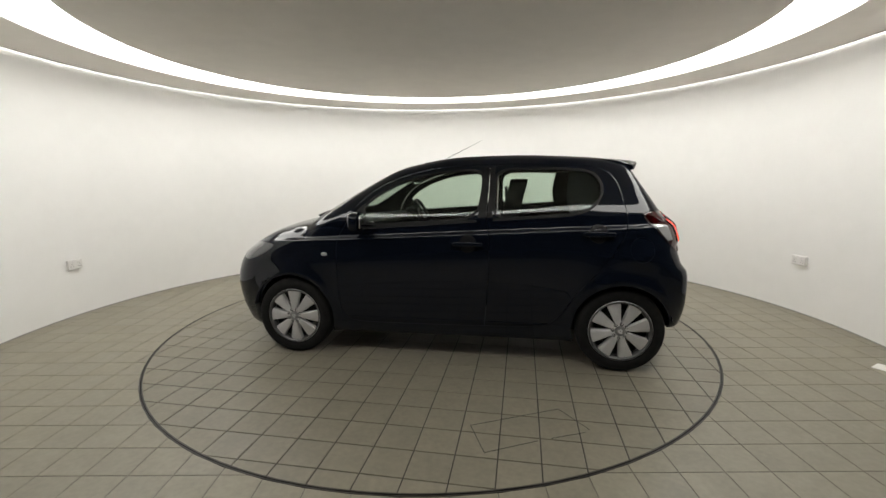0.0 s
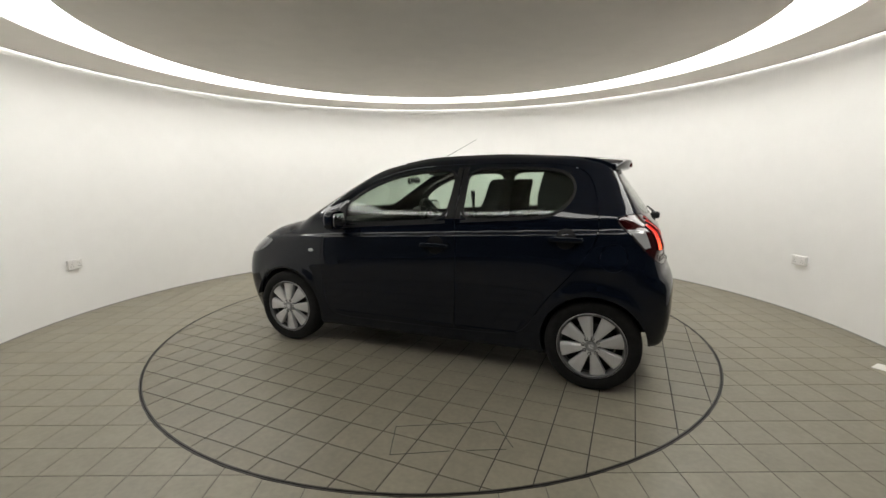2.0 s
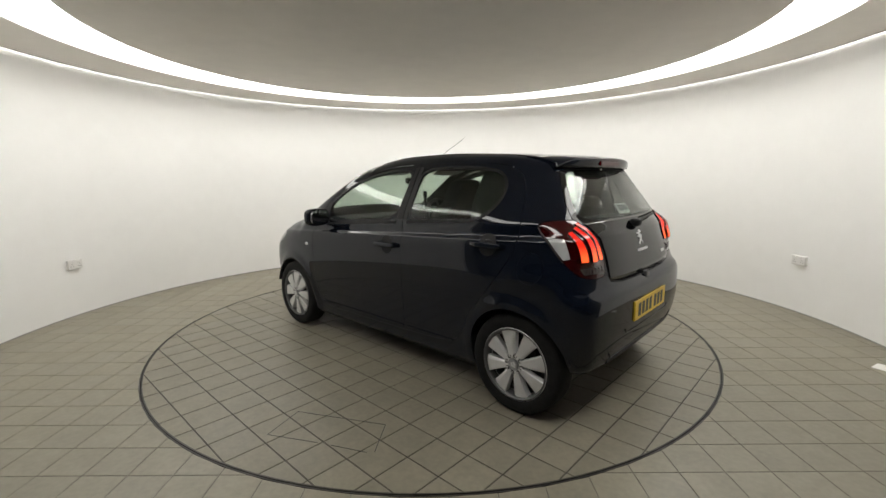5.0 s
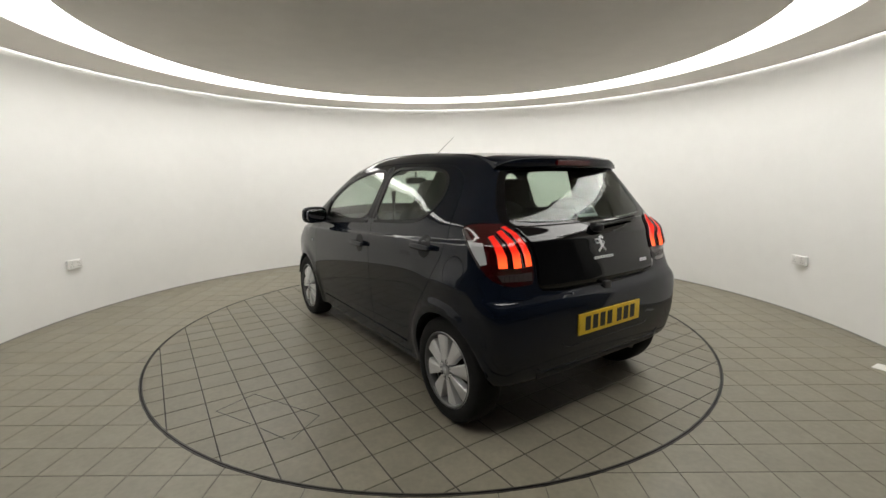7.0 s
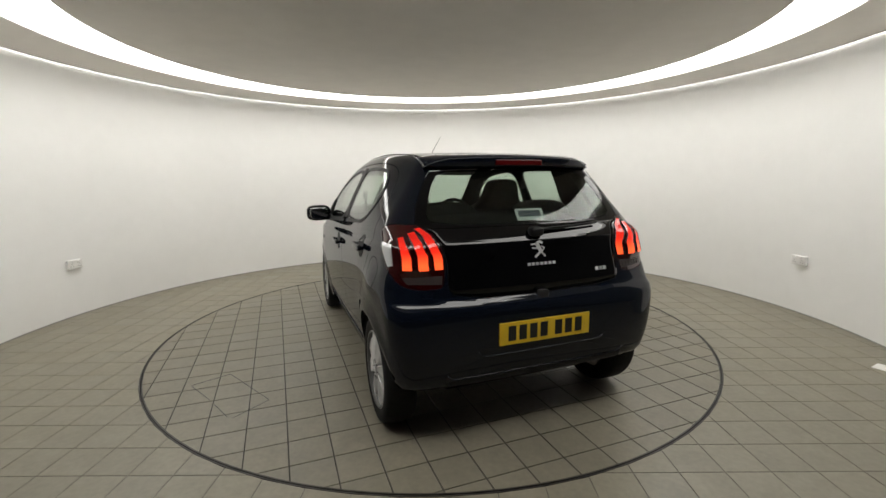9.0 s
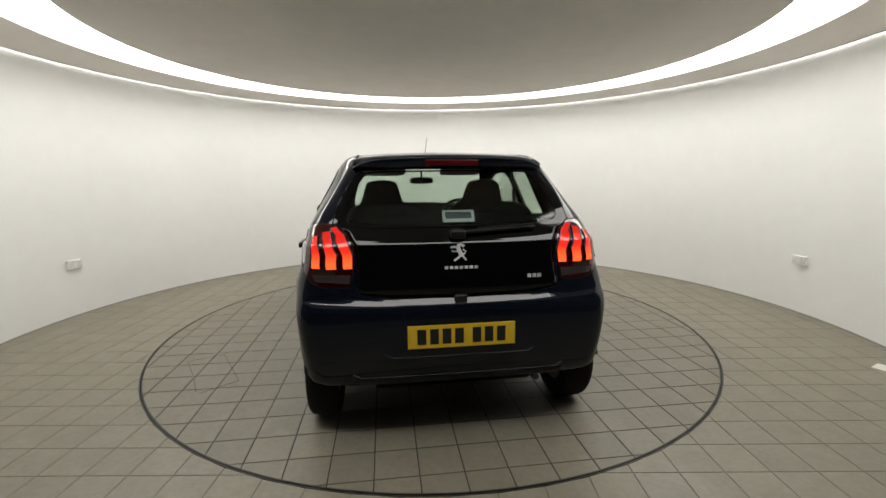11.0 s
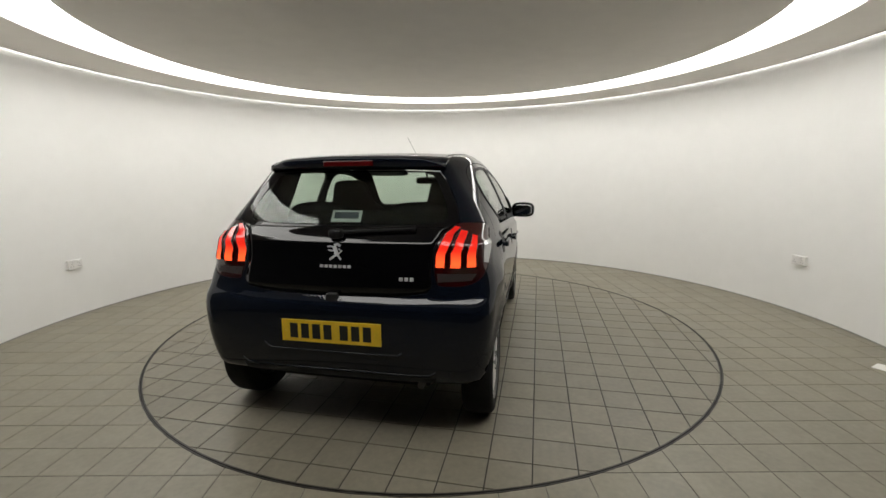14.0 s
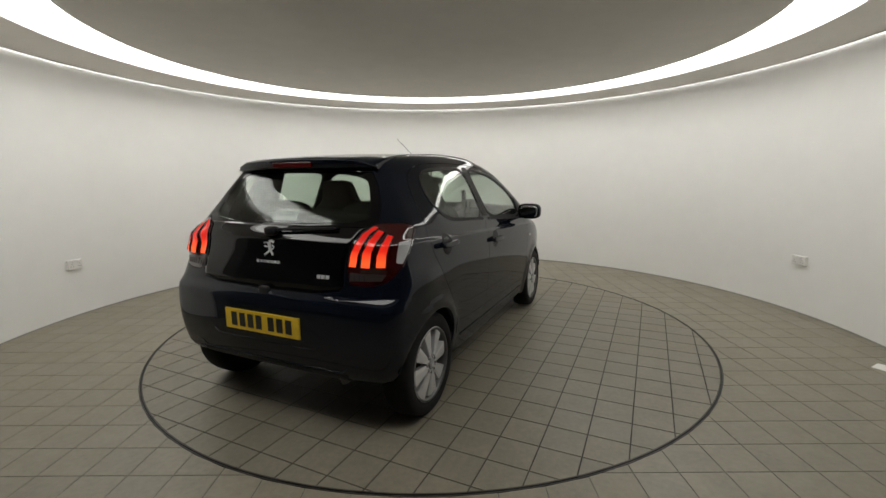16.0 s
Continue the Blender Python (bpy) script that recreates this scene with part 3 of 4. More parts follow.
def tube(points, radius, sides=8, taper=1.0, closed=False):
    bm = bmesh.new()
    pts = [Vector(p) for p in points]
    rows, n = [], len(pts)
    for i, p in enumerate(pts):
        d = (pts[(i + 1) % n] - pts[i - 1]) if closed else pts[min(i + 1, n - 1)] - pts[max(i - 1, 0)]
        q = d.normalized().to_track_quat("Z", "Y").to_matrix()
        r = radius * (1 + (taper - 1) * i / max(n - 1, 1))
        rows.append([bm.verts.new(p + q @ Vector((r * math.cos(a), r * math.sin(a), 0))) for a in [2 * math.pi * k / sides for k in range(sides)]])
    for i in range(n if closed else n - 1):
        p, q = rows[i], rows[(i + 1) % n]
        for k in range(sides):
            f = bm.faces.new((p[k], p[(k + 1) % sides], q[(k + 1) % sides], q[k]))
            f.smooth = True
    if not closed:
        bm.faces.new(rows[0][::-1])
        bm.faces.new(rows[-1])
    return bm


car = thing("car", "dark blue five-door hatchback with tail lamps lit, parked on the turntable", "car")
car.rotation_mode = "QUATERNION"


def add_mesh(name, me, parent, label=""):
    ob = new(name, me)
    ob.parent = parent
    if label:
        ob["label"] = label
    return ob


doors, windows = {}, {}
gate = body = None
for raw in cut_shell():
    c, s = extent(raw)
    left = 1 if c[1] > 0 else -1
    if len(raw.polygons) > 8000:
        body = add_mesh("body", piece_mesh(raw, "body", [PAINT, INSIDE]), car, "dark blue metallic body shell with roof, sills and bumpers")
    elif abs(c[1]) < 0.1 and c[0] < -1 and s[2] > 0.4:
        gate = add_mesh("tailgate", piece_mesh(raw, "tailgate", [GLOSS, INSIDE]), car, "gloss black glass tailgate")
    elif abs(c[1]) < 0.1 and c[0] < -1:
        windows["gate"] = piece_mesh(raw, "rear_window", [GLASS], 0.004)
    elif abs(c[1]) < 0.1 and c[0] > 1:
        add_mesh("bonnet", piece_mesh(raw, "bonnet", [PAINT, INSIDE]), car)
    elif abs(c[1]) < 0.1:
        add_mesh("windscreen", piece_mesh(raw, "windscreen", [GLASS], 0.004), car, "clear laminated windscreen")
    elif c[0] < -1.2 and s[0] < 0.2:
        add_mesh("fuel_flap", piece_mesh(raw, "fuel_flap", [PAINT, INSIDE]), car)
    elif c[0] < -1.2:
        windows["tail", left] = piece_mesh(raw, "tail_lamp", [LENS_RED, INSIDE])
    elif c[0] > 1.2:
        add_mesh("headlight", piece_mesh(raw, "headlight", [HEADLAMP, INSIDE]), car, "smoky swept-back headlight")
    elif s[2] > 0.8:
        doors["front" if c[0] > 0 else "rear", left] = piece_mesh(raw, "door", [PAINT, INSIDE])
    else:
        windows["front" if c[0] > 0 else "rear", left] = piece_mesh(raw, "window", [GLASS], 0.004)

for (end, sign), me in doors.items():
    on_side = side_map(sign)
    me.name = "%s_door" % end
    door = add_mesh("%s_door" % end, me, car, "closed dark blue %s door" % end)
    outline = WIN_FRONT if end == "front" else WIN_REAR
    pane = windows[end, sign]
    pane.name = "window_pane"
    add_mesh("window_pane", pane, door, "green-tinted side window")
    part("window_seal", ribbon(outline, 0.016, on_side, -0.012, 0.0035, closed=True), TRIM, door, "black rubber seal")
    xh, zh = (-0.15, 0.862) if end == "front" else (-1.00, 0.940)
    if end == "front":
        part("pillar_trim", slab(between([(-0.250, 1.372), (-0.243, 1.20), (-0.213, 1.035)], [(-0.2825, 1.378), (-0.279, 1.2), (-0.270, 1.04)], 10, 3), on_side, -0.002, 0.003), TRIM, door, "satin black pillar trim")
        part("mirror_foot", slab(between([(0.70, 0.968), (0.655, 1.075)], [(0.585, 0.970), (0.60, 1.125)], 6, 5), on_side, -0.002, 0.012), TRIM, door, "black triangular mirror base")
    else:
        part("pillar_trim", slab(between([(-0.2915, 1.378), (-0.2875, 1.2), (-0.2765, 1.04)], [(-0.325, 1.374), (-0.316, 1.2), (-0.312, 1.04)], 10, 3), on_side, -0.002, 0.003), TRIM, door, "satin black pillar trim")
    # no hollow is cut: a flat black disc gives the recess its shade
    cup = [[(xh + 0.060 * r * math.cos(a), zh + 0.062 * r * math.sin(a)) for r in (0.05, 0.35, 0.7, 1.0)] for a in np.linspace(0, 2 * math.pi, 25)]
    part("handle_recess_shade", slab(cup, on_side, -0.004, 0.0015), TRIM, door, "flat dark disc for the shaded hollow behind the handle")
    y0 = on_side(np.array([(xh, zh)]))[0][1]
    bar = pillow((xh, y0 + sign * 0.026, zh), (0.205, 0.024, 0.034), power=0.45)
    box(bar, (xh - 0.098, min(y0, y0 + sign * 0.03), zh - 0.010), (xh - 0.072, max(y0, y0 + sign * 0.03), zh + 0.010), 0.004)
    box(bar, (xh + 0.068, min(y0, y0 + sign * 0.03), zh - 0.010), (xh + 0.094, max(y0, y0 + sign * 0.03), zh + 0.010), 0.004)
    part("door_handle", bar, PAINT, door, "body-coloured pull handle")
    x0, x1 = (0.60, -0.205) if end == "front" else (-0.318, -0.84)
    part("belt_trim", ribbon([(x, 0.957 + (0.60 - x) * 0.072) for x in np.linspace(x0, x1, 16)], 0.018, on_side, -0.002, 0.005), TRIM, door)
    x0, x1 = (0.72, -0.25) if end == "front" else (-0.29, -0.70)
    part("sill_line", ribbon([(x, 0.300) for x in np.linspace(x0, x1, 16)], 0.012, on_side, -0.002, 0.006), PAINT, door)

# tailgate and its furniture
windows["gate"].name = "rear_window"
pane = add_mesh("rear_window", windows["gate"], gate, "tinted rear window")


def gate_bar(y0, y1, z0, z1, low=-0.002, high=0.004, cols=5, rows=3):
    return slab(between([(y0, z0), (y0, z1)], [(y1, z0), (y1, z1)], rows, cols), rear_map, low, high)


us = np.linspace(1, -1, 49)
rows = [[(u * 0.480, float(np.interp(abs(u) * 0.480, (0, 0.34, 0.47, 0.48), (0.742, 0.749, 0.769, 0.775)))) for u in us]]
for z in np.r_[np.linspace(0.790, 0.97, 11), np.linspace(0.975, 1.025, 21), np.linspace(1.03, 1.066, 6)]:
    half = float(np.interp(z, (0.78, 0.80, 0.90, 0.975, 1.045, 1.092), (0.486, 0.492, 0.483, 0.493, 0.530, 0.595)))
    rows.append([(u * half, z) for u in us])
part("lower_panel", slab(rows, rear_map, -0.002, 0.0006, smooth=True), GLOSS, gate, "gloss black lower panel with a sharp crease")
badge = part("badge", ribbon([(0.004, 0.972), (-0.004, 0.955), (-0.014, 0.930)], 0.020, rear_map, -0.001, 0.005), BADGE, gate, "plain chrome figure badge")
for path, width in (([(0.006, 0.978), (-0.012, 0.984), (-0.028, 0.976)], 0.012), ([(0.040, 0.971), (0.022, 0.974), (0.004, 0.970)], 0.008), ([(0.034, 0.956), (0.018, 0.952), (0.000, 0.955)], 0.008), ([(-0.010, 0.934), (0.006, 0.922), (0.024, 0.909)], 0.010), ([(-0.012, 0.936), (-0.024, 0.924), (-0.036, 0.911)], 0.009), ([(-0.020, 0.962), (-0.036, 0.952), (-0.022, 0.938)], 0.006)):
    part("badge_limb", ribbon(path, width, rear_map, -0.001, 0.005), BADGE, badge)
for k in range(7):
    y = 0.072 - k * 0.0242
    part("letter_bar", gate_bar(y, y - 0.017, 0.871, 0.885, cols=2, rows=2), BADGE, gate)
for k in range(3):
    y = -0.338 - k * 0.026
    part("model_bar", gate_bar(y, y - 0.019, 0.818, 0.836, cols=2, rows=2), BADGE, gate)
sticker = part("sticker", gate_bar(0.062, -0.100, 1.092, 1.148, -0.012, -0.0085, 8, 4), STICKER, gate, "pale dealer sticker with a dark blue bar")
part("sticker_bar", gate_bar(0.048, -0.085, 1.108, 1.140, -0.0084, -0.0075, 8, 4), NAVY, sticker)
wp = rear_map(np.array([(0.0, 1.035)]))[0]
wiper = part("wiper", pillow((wp[0] - 0.02, 0.0, 1.035), (0.06, 0.075, 0.05), power=0.6), TRIM, gate, "black rear wiper")
arm = rear_map(np.array([(y, 1.038 + 0.02 * (-y / 0.4)) for y in np.linspace(0.0, -0.40, 9)]))
part("wiper_arm", tube([a + np.array([-0.022, 0, 0.004]) for a in arm], 0.010, 8, 0.6), TRIM, wiper)
part("wiper_blade", tube([a + np.array([-0.010, 0, 0.014]) for a in arm[2:]], 0.006, 6), RUBBER, wiper)


def spoiler_bm():
    """A roof-end lip: its section swept across the car along the roof's rear edge, rounded off at both ends."""
    bm = bmesh.new()
    ys = np.linspace(-0.505, 0.505, 45)
    root = top_map(np.c_[np.full(45, -1.06), ys * 0.97])
    rows = []
    for y, r in zip(ys, root):
        k = abs(y / 0.505)
        fall = 0.034 * max(0.0, (k - 0.72) / 0.28) ** 2
        tip, zr = -1.340 + 0.085 * k**3, r[2]
        top, low = zr - fall, zr - 0.088 + 0.010 * k**2
        sect = [(-1.06, zr + 0.001), (-1.16, zr - 0.005 - fall * 0.4), (-1.25, top - 0.014), (tip + 0.012, top - 0.024), (tip + 0.003, top - 0.029), (tip, top - 0.037), (tip + 0.012, low + 0.008), (tip + 0.022, low), (tip + 0.06, low + 0.004), (-1.20, zr - 0.075), (-1.06, zr - 0.04)]
        rows.append([bm.verts.new((x, y, z)) for x, z in sect])
    n = len(rows[0])
    for p, q in zip(rows, rows[1:]):
        for i in range(n):
            bm.faces.new((p[i], p[(i + 1) % n], q[(i + 1) % n], q[i])).smooth = True
    bm.faces.new(rows[0])
    bm.faces.new(rows[-1][::-1])
    bmesh.ops.recalc_face_normals(bm, faces=bm.faces)
    return bm


spoiler = part("roof_spoiler", spoiler_bm(), PAINT, car, "dark blue roof spoiler over the rear window")
zs = top_map(np.array([(-1.08, 0.0)]))[0][2]
bl = bmesh.new()
box(bl, (-1.342, -0.138, zs - 0.072), (-1.30, 0.138, zs - 0.044), 0.003)
part("brake_light", bl, BRAKE, spoiler, "dim red high-level brake light")


for sign in (1, -1):
    me = windows["tail", sign]
    lamp = add_mesh("tail_lamp", me, car, "dark red tail lamp with three lit claws")
    on_lamp = lamp_map(sign)
    claws = (([(-0.485, 0.888), (-0.478, 0.94), (-0.462, 0.985), (-0.433, 1.026)], [(-0.532, 0.888), (-0.525, 0.94), (-0.505, 0.985), (-0.462, 1.034)]),
             ([(-0.555, 0.885), (-0.545, 0.95), (-0.520, 1.00), (-0.470, 1.046)], [(-0.596, 0.885), (-0.585, 0.95), (-0.556, 1.005), (-0.500, 1.054)]),
             ([(-0.612, 0.883), (-0.600, 0.94), (-0.578, 0.99), (-0.540, 1.034), (-0.490, 1.065)], [(-0.648, 0.883), (-0.637, 0.94), (-0.612, 0.99), (-0.570, 1.038), (-0.515, 1.072)]))
    for left_edge, right_edge in claws:
        claw = part("claw", slab(between(left_edge, right_edge, 14, 5), on_lamp, -0.002, 0.003), CLAW, lamp, "glowing red claw")
        for edge in (left_edge, right_edge):
            line = between(edge, edge, 16, 2)[:, 0]
            part("claw_rib", tube(on_lamp(line) + skin_normal(on_lamp(line)) * 0.003, 0.0034, 6), LENS_RED, claw, "dark red rib")
    part("clear_side", slab(between([(-0.412, 0.998), (-0.425, 0.95), (-0.434, 0.905)], [(-0.338, 1.003), (-0.366, 0.95), (-0.402, 0.897)], 8, 5), on_lamp, -0.002, 0.003), LENS_CLEAR, lamp, "clear side reflector")
    # ribbon added in place of the reflection on the lens's outer edge
    part("lens_edge_glint", ribbon(between([(-0.310, 1.052), (-0.325, 1.015), (-0.352, 0.965), (-0.40, 0.885)], [(-0.310, 1.052), (-0.40, 0.885)], 8, 2)[:, 0], 0.007, on_lamp, -0.002, 0.004), LENS_SMOKE, lamp, "pale reflection along the lens edge, made as a ribbon")
    lens = part("reverse_lens", slab(between([(-0.648, 0.815), (-0.645, 0.856)], [(-0.505, 0.822), (-0.480, 0.856)], 4, 8), on_lamp, -0.002, 0.002), LENS_SMOKE, lamp, "smoked reversing lens")
    for k in range(6):
        s0 = -0.635 + k * 0.022
        part("lens_flute", slab(between([(s0, 0.822), (s0, 0.850)], [(s0 + 0.010, 0.822), (s0 + 0.010, 0.850)], 3, 2), on_lamp, 0.002, 0.005), LENS_SMOKE, lens)

# number plate in its recess
plate = part("number_plate", slab(between([(0.26, 0.507), (0.26, 0.617)], [(-0.26, 0.507), (-0.26, 0.617)], 4, 16), rear_map, 0.000, 0.009), PLATE, car, "yellow rear number plate")
for y in (0.215, 0.155, 0.095, 0.035, -0.050, -0.110, -0.170):
    part("plate_bar", slab(between([(y, 0.525), (y, 0.600)], [(y - 0.042, 0.525), (y - 0.042, 0.600)], 3, 3), rear_map, 0.009, 0.0098), INK, plate)
for y in (0.235, -0.235):
    p = rear_map(np.array([(y, 0.562)]))[0]
    part("plate_screw", pillow((p[0] - 0.010, y, 0.562), (0.006, 0.011, 0.011), power=0.9, nu=10, nv=6), PLATE, plate)
for y0, y1, z0 in ((0.37, -0.36, 0.459), (0.52, -0.52, 0.357)):
    ys = np.linspace(y0, y1, 33)
    part("bumper_line", tube(rear_map(np.c_[ys, z0 + 0.028 * np.clip((np.abs(ys) - abs(y0) + 0.03) / 0.03, 0, 1)]), 0.0045, 10), PAINT, body)
part("rear_valance", slab(between([(0.50, 0.318), (0.52, 0.350)], [(-0.50, 0.318), (-0.52, 0.350)], 6, 28), rear_map, -0.002, 0.003), TRIM, body, "black lower bumper edge")
part("gate_button", pillow((rear_map(np.array([(0.0, 0.728)]))[0][0] + 0.004, 0.0, 0.728), (0.03, 0.062, 0.048), power=0.4), INK, body, "black tailgate release button")
part("exhaust_pipe", tube([(-1.05, -0.40, 0.24), (-1.25, -0.42, 0.24), (-1.50, -0.42, 0.262)], 0.018, 12), material("sooty_steel", (0.12, 0.115, 0.11), 0.5, 0.7), body, "steel exhaust pipe")

# windscreen wiper resting at the foot of the screen
blade = top_map(np.array([(1.075 - 0.05 * abs(y), y) for y in np.linspace(0.50, -0.12, 14)]))
screen_wiper = part("screen_wiper", tube([b + np.array([0, 0, 0.014]) for b in blade], 0.009, 8, 0.7), TRIM, car, "black windscreen wiper")
pivot = top_map(np.array([(1.10, -0.12)]))[0]
part("wiper_pivot", pillow((pivot[0], pivot[1], pivot[2] + 0.008), (0.05, 0.05, 0.03), power=0.7, nu=12, nv=8), TRIM, screen_wiper)

# roof aerial, rails, repeaters
top0 = top_map(np.array([(0.17, 0.0)]))[0]
aerial = part("aerial", pillow((top0[0], 0, top0[2] + 0.004), (0.06, 0.03, 0.022), power=0.7), TRIM, car, "thin black whip aerial")
part("aerial_rod", tube([(0.17, 0, top0[2]), (0.0, 0.002, 1.525), (-0.18, 0.006, 1.612)], 0.0024, 8, 0.5), TRIM, aerial)
for sign in (1, -1):
    on_side = side_map(sign)
    part("roof_groove", slab([[(x, y + w) for w in (-0.006, 0.006)] for x, y in zip(np.linspace(0.20, -1.16, 30), sign * (0.505 - 0.02 * np.linspace(0, 1, 30) ** 2))], top_map, -0.002, 0.003), TRIM, body, "black roof joint strip")
    p = on_side(np.array([(0.893, 0.770)]))[0]
    part("side_repeater", pillow((p[0], p[1], p[2]), (0.048, 0.018, 0.026), power=0.8), LENS_CLEAR, body, "clear oval side repeater")
    shape = pillow((0.615, sign * 0.860, 1.012), (0.115, 0.205, 0.135), (0, 0, sign * 12), power=0.62)
    for v in shape.verts:
        if v.co.x < 0.585:
            v.co.x = 0.585 + (v.co.x - 0.585) * 0.25
    mirror = part("door_mirror", shape, PAINT, car, "dark door mirror")
    part("mirror_glass", pillow((0.575, sign * 0.860, 1.012), (0.014, 0.160, 0.098), (0, 0, sign * 8), power=0.45), CHROME, mirror, "mirror glass")
    part("mirror_arm", pillow((0.635, sign * 0.765, 0.965), (0.085, 0.09, 0.04), power=0.6), TRIM, mirror)

# wheels
SECT = [(0.186, -0.070), (0.205, -0.078), (0.240, -0.0825), (0.268, -0.078), (0.281, -0.066), (0.286, -0.045), (0.287, 0.0), (0.286, 0.045), (0.281, 0.066), (0.268, 0.078), (0.240, 0.0825), (0.212, 0.079), (0.203, 0.072), (0.196, 0.060), (0.186, 0.0)]


def spoke(k):
    """A broad flat spoke, flared to the rim, with a chamfer along one flank."""
    bm = bmesh.new()
    a = 2 * math.pi * k / 8
    rows = []
    for t in np.linspace(0, 1, 7):
        r = 0.036 + 0.162 * t
        w = 0.0170 + 0.032 * t**1.15
        rise = 0.076 - 0.010 * t**2
        rows.append([(w * u, r, rise - d) for u, d in ((-1.04, 0.036), (-1.0, 0.004), (-0.9, 0.0), (0.0, 0.0015), (0.5, 0.0025), (1.0, 0.010), (1.06, 0.036))])
    vs = [[bm.verts.new((r * math.cos(a) - u * math.sin(a), y, r * math.sin(a) + u * math.cos(a))) for u, r, y in row] for row in rows]
    for p, q in zip(vs, vs[1:]):
        for i in range(6):
            bm.faces.new((p[i], p[i + 1], q[i + 1], q[i]))
    bm.faces.new(vs[0])
    bm.faces.new(vs[-1][::-1])
    bmesh.ops.recalc_face_normals(bm, faces=bm.faces)
    return bm


wheel = part("wheel", lathe([(0.150, -0.06), (0.196, -0.062), (0.196, 0.060), (0.206, 0.073), (0.204, 0.079), (0.196, 0.077), (0.188, 0.064), (0.184, 0.03), (0.184, -0.04), (0.150, -0.045)]), material("grey_wheel_barrel", (0.10, 0.10, 0.10), 0.45, 0.5), car, "silver eight-spoke wheel with a black tyre", smooth=True)
part("rim_lip", lathe([(0.190, 0.020), (0.198, 0.062), (0.2075, 0.073), (0.2045, 0.0785), (0.2005, 0.0775), (0.194, 0.066), (0.183, 0.020)]), SILVER, wheel, "silver rim lip", smooth=True)
part("tyre", lathe(SECT, 72), RUBBER, wheel, "black rubber tyre", smooth=True)
part("brake_drum", lathe([(0.001, -0.03), (0.125, -0.03), (0.13, -0.02), (0.13, 0.018), (0.12, 0.022), (0.001, 0.022)], 40), material("dark_brake_iron", (0.03, 0.028, 0.026), 0.6, 0.5), wheel, "dark brake drum")
for k in range(8):
    part("spoke", spoke(k), SILVER, wheel)
part("hub_cap", lathe([(0.001, 0.080), (0.020, 0.080), (0.028, 0.077), (0.030, 0.070), (0.050, 0.0735), (0.060, 0.0725), (0.062, 0.045), (0.001, 0.045)], 32), material("grey_hub_cap", (0.36, 0.36, 0.37), 0.35, 0.7), wheel, "grey centre cap", smooth=False)
for k in range(8):
    a = 2 * math.pi * (k + 0.5) / 8
    arc = [(0.050 + 0.010 * math.cos(b), 0.010 * math.sin(b)) for b in np.linspace(radians(70), radians(290), 9)]
    part("hub_slot", tube([(r * math.cos(a) - u * math.sin(a), 0.0745, r * math.sin(a) + u * math.cos(a)) for r, u in arc], 0.0022, 6), TRIM, wheel, "dark curved slot")
for k in range(3):
    a = 2 * math.pi * k / 3 + 0.4
    part("hub_mark", pillow((0.009 * math.cos(a), 0.081, 0.009 * math.sin(a)), (0.012, 0.004, 0.022), (0, 30 * k, 0), 0.7, 10, 6), BADGE, wheel)
turns = {(1, 1): 0, (-1, 1): 14, (1, -1): 27, (-1, -1): 8}
for sign in (1, -1):
    for end in (1, -1):
        m = pose(end * WHEEL_X, sign * 0.695, WHEEL_Z, 0, turns[end, sign], 0 if sign > 0 else 180)
        w = wheel if (sign, end) == (1, 1) else copy_thing(wheel, m)
        w.matrix_basis = m
        lo, hi = sorted((sign * 0.40, sign * 0.765))
        liner = bmesh.new()
        rows = [[liner.verts.new((end * WHEEL_X + 0.332 * math.cos(a), y, 0.292 + 0.332 * math.sin(a))) for y in (lo, hi)] for a in np.linspace(radians(12), radians(168), 33)]
        for p, q in zip(rows, rows[1:]):
            liner.faces.new((p[0], p[1], q[1], q[0]))
        inner = [liner.verts.new((end * WHEEL_X + 0.332 * math.cos(a), sign * 0.40, 0.292 + 0.332 * math.sin(a))) for a in np.linspace(radians(12), radians(168), 33)]
        liner.faces.new(inner)
        part("arch_liner", liner, TRIM, body, "black wheel-arch liner")

# cabin
for sign in (1, -1):
    back = bmesh.new()
    out = rounded([(-0.25, 0.50), (-0.265, 0.95), (-0.235, 1.09), (-0.145, 1.13), (-0.122, 1.22), (-0.095, 1.295), (0.095, 1.295), (0.122, 1.22), (0.145, 1.13), (0.235, 1.09), (0.265, 0.95), (0.25, 0.50)], 2)
    lean = 0.24
    rings = [[back.verts.new((-0.29 - (z - 0.5) * lean + dx, sign * 0.36 + y * k, 0.5 + (z - 0.5) * (0.96 + 0.04 * k))) for y, z in out] for dx, k in ((0.055, 0.86), (0.045, 0.97), (-0.02, 1.0), (-0.06, 0.97), (-0.07, 0.86))]
    for p, q in zip(rings, rings[1:]):
        for i in range(len(out)):
            back.faces.new((p[i], p[(i + 1) % len(out)], q[(i + 1) % len(out)], q[i])).smooth = True
    back.faces.new(rings[0])
    back.faces.new(rings[-1][::-1])
    bmesh.ops.recalc_face_normals(back, faces=back.faces)
    seat = part("front_seat", pillow((-0.05, sign * 0.36, 0.46), (0.56, 0.50, 0.20), (0, -6, 0), 0.5), CLOTH, car, "charcoal front seat with integral headrest")
    part("seat_back", back, CLOTH, seat)
    part("rear_headrest", pillow((-1.05, sign * 0.32, 1.06), (0.12, 0.42, 0.22), (0, -12, 0), 0.75), CLOTH, car, "charcoal rear headrest")
    part("seat_belt", tube([(-0.36, sign * 0.63, 1.22), (-0.38, sign * 0.64, 0.9), (-0.36, sign * 0.62, 0.55)], 0.016, 6), CLOTH, car, "dark seat belt")
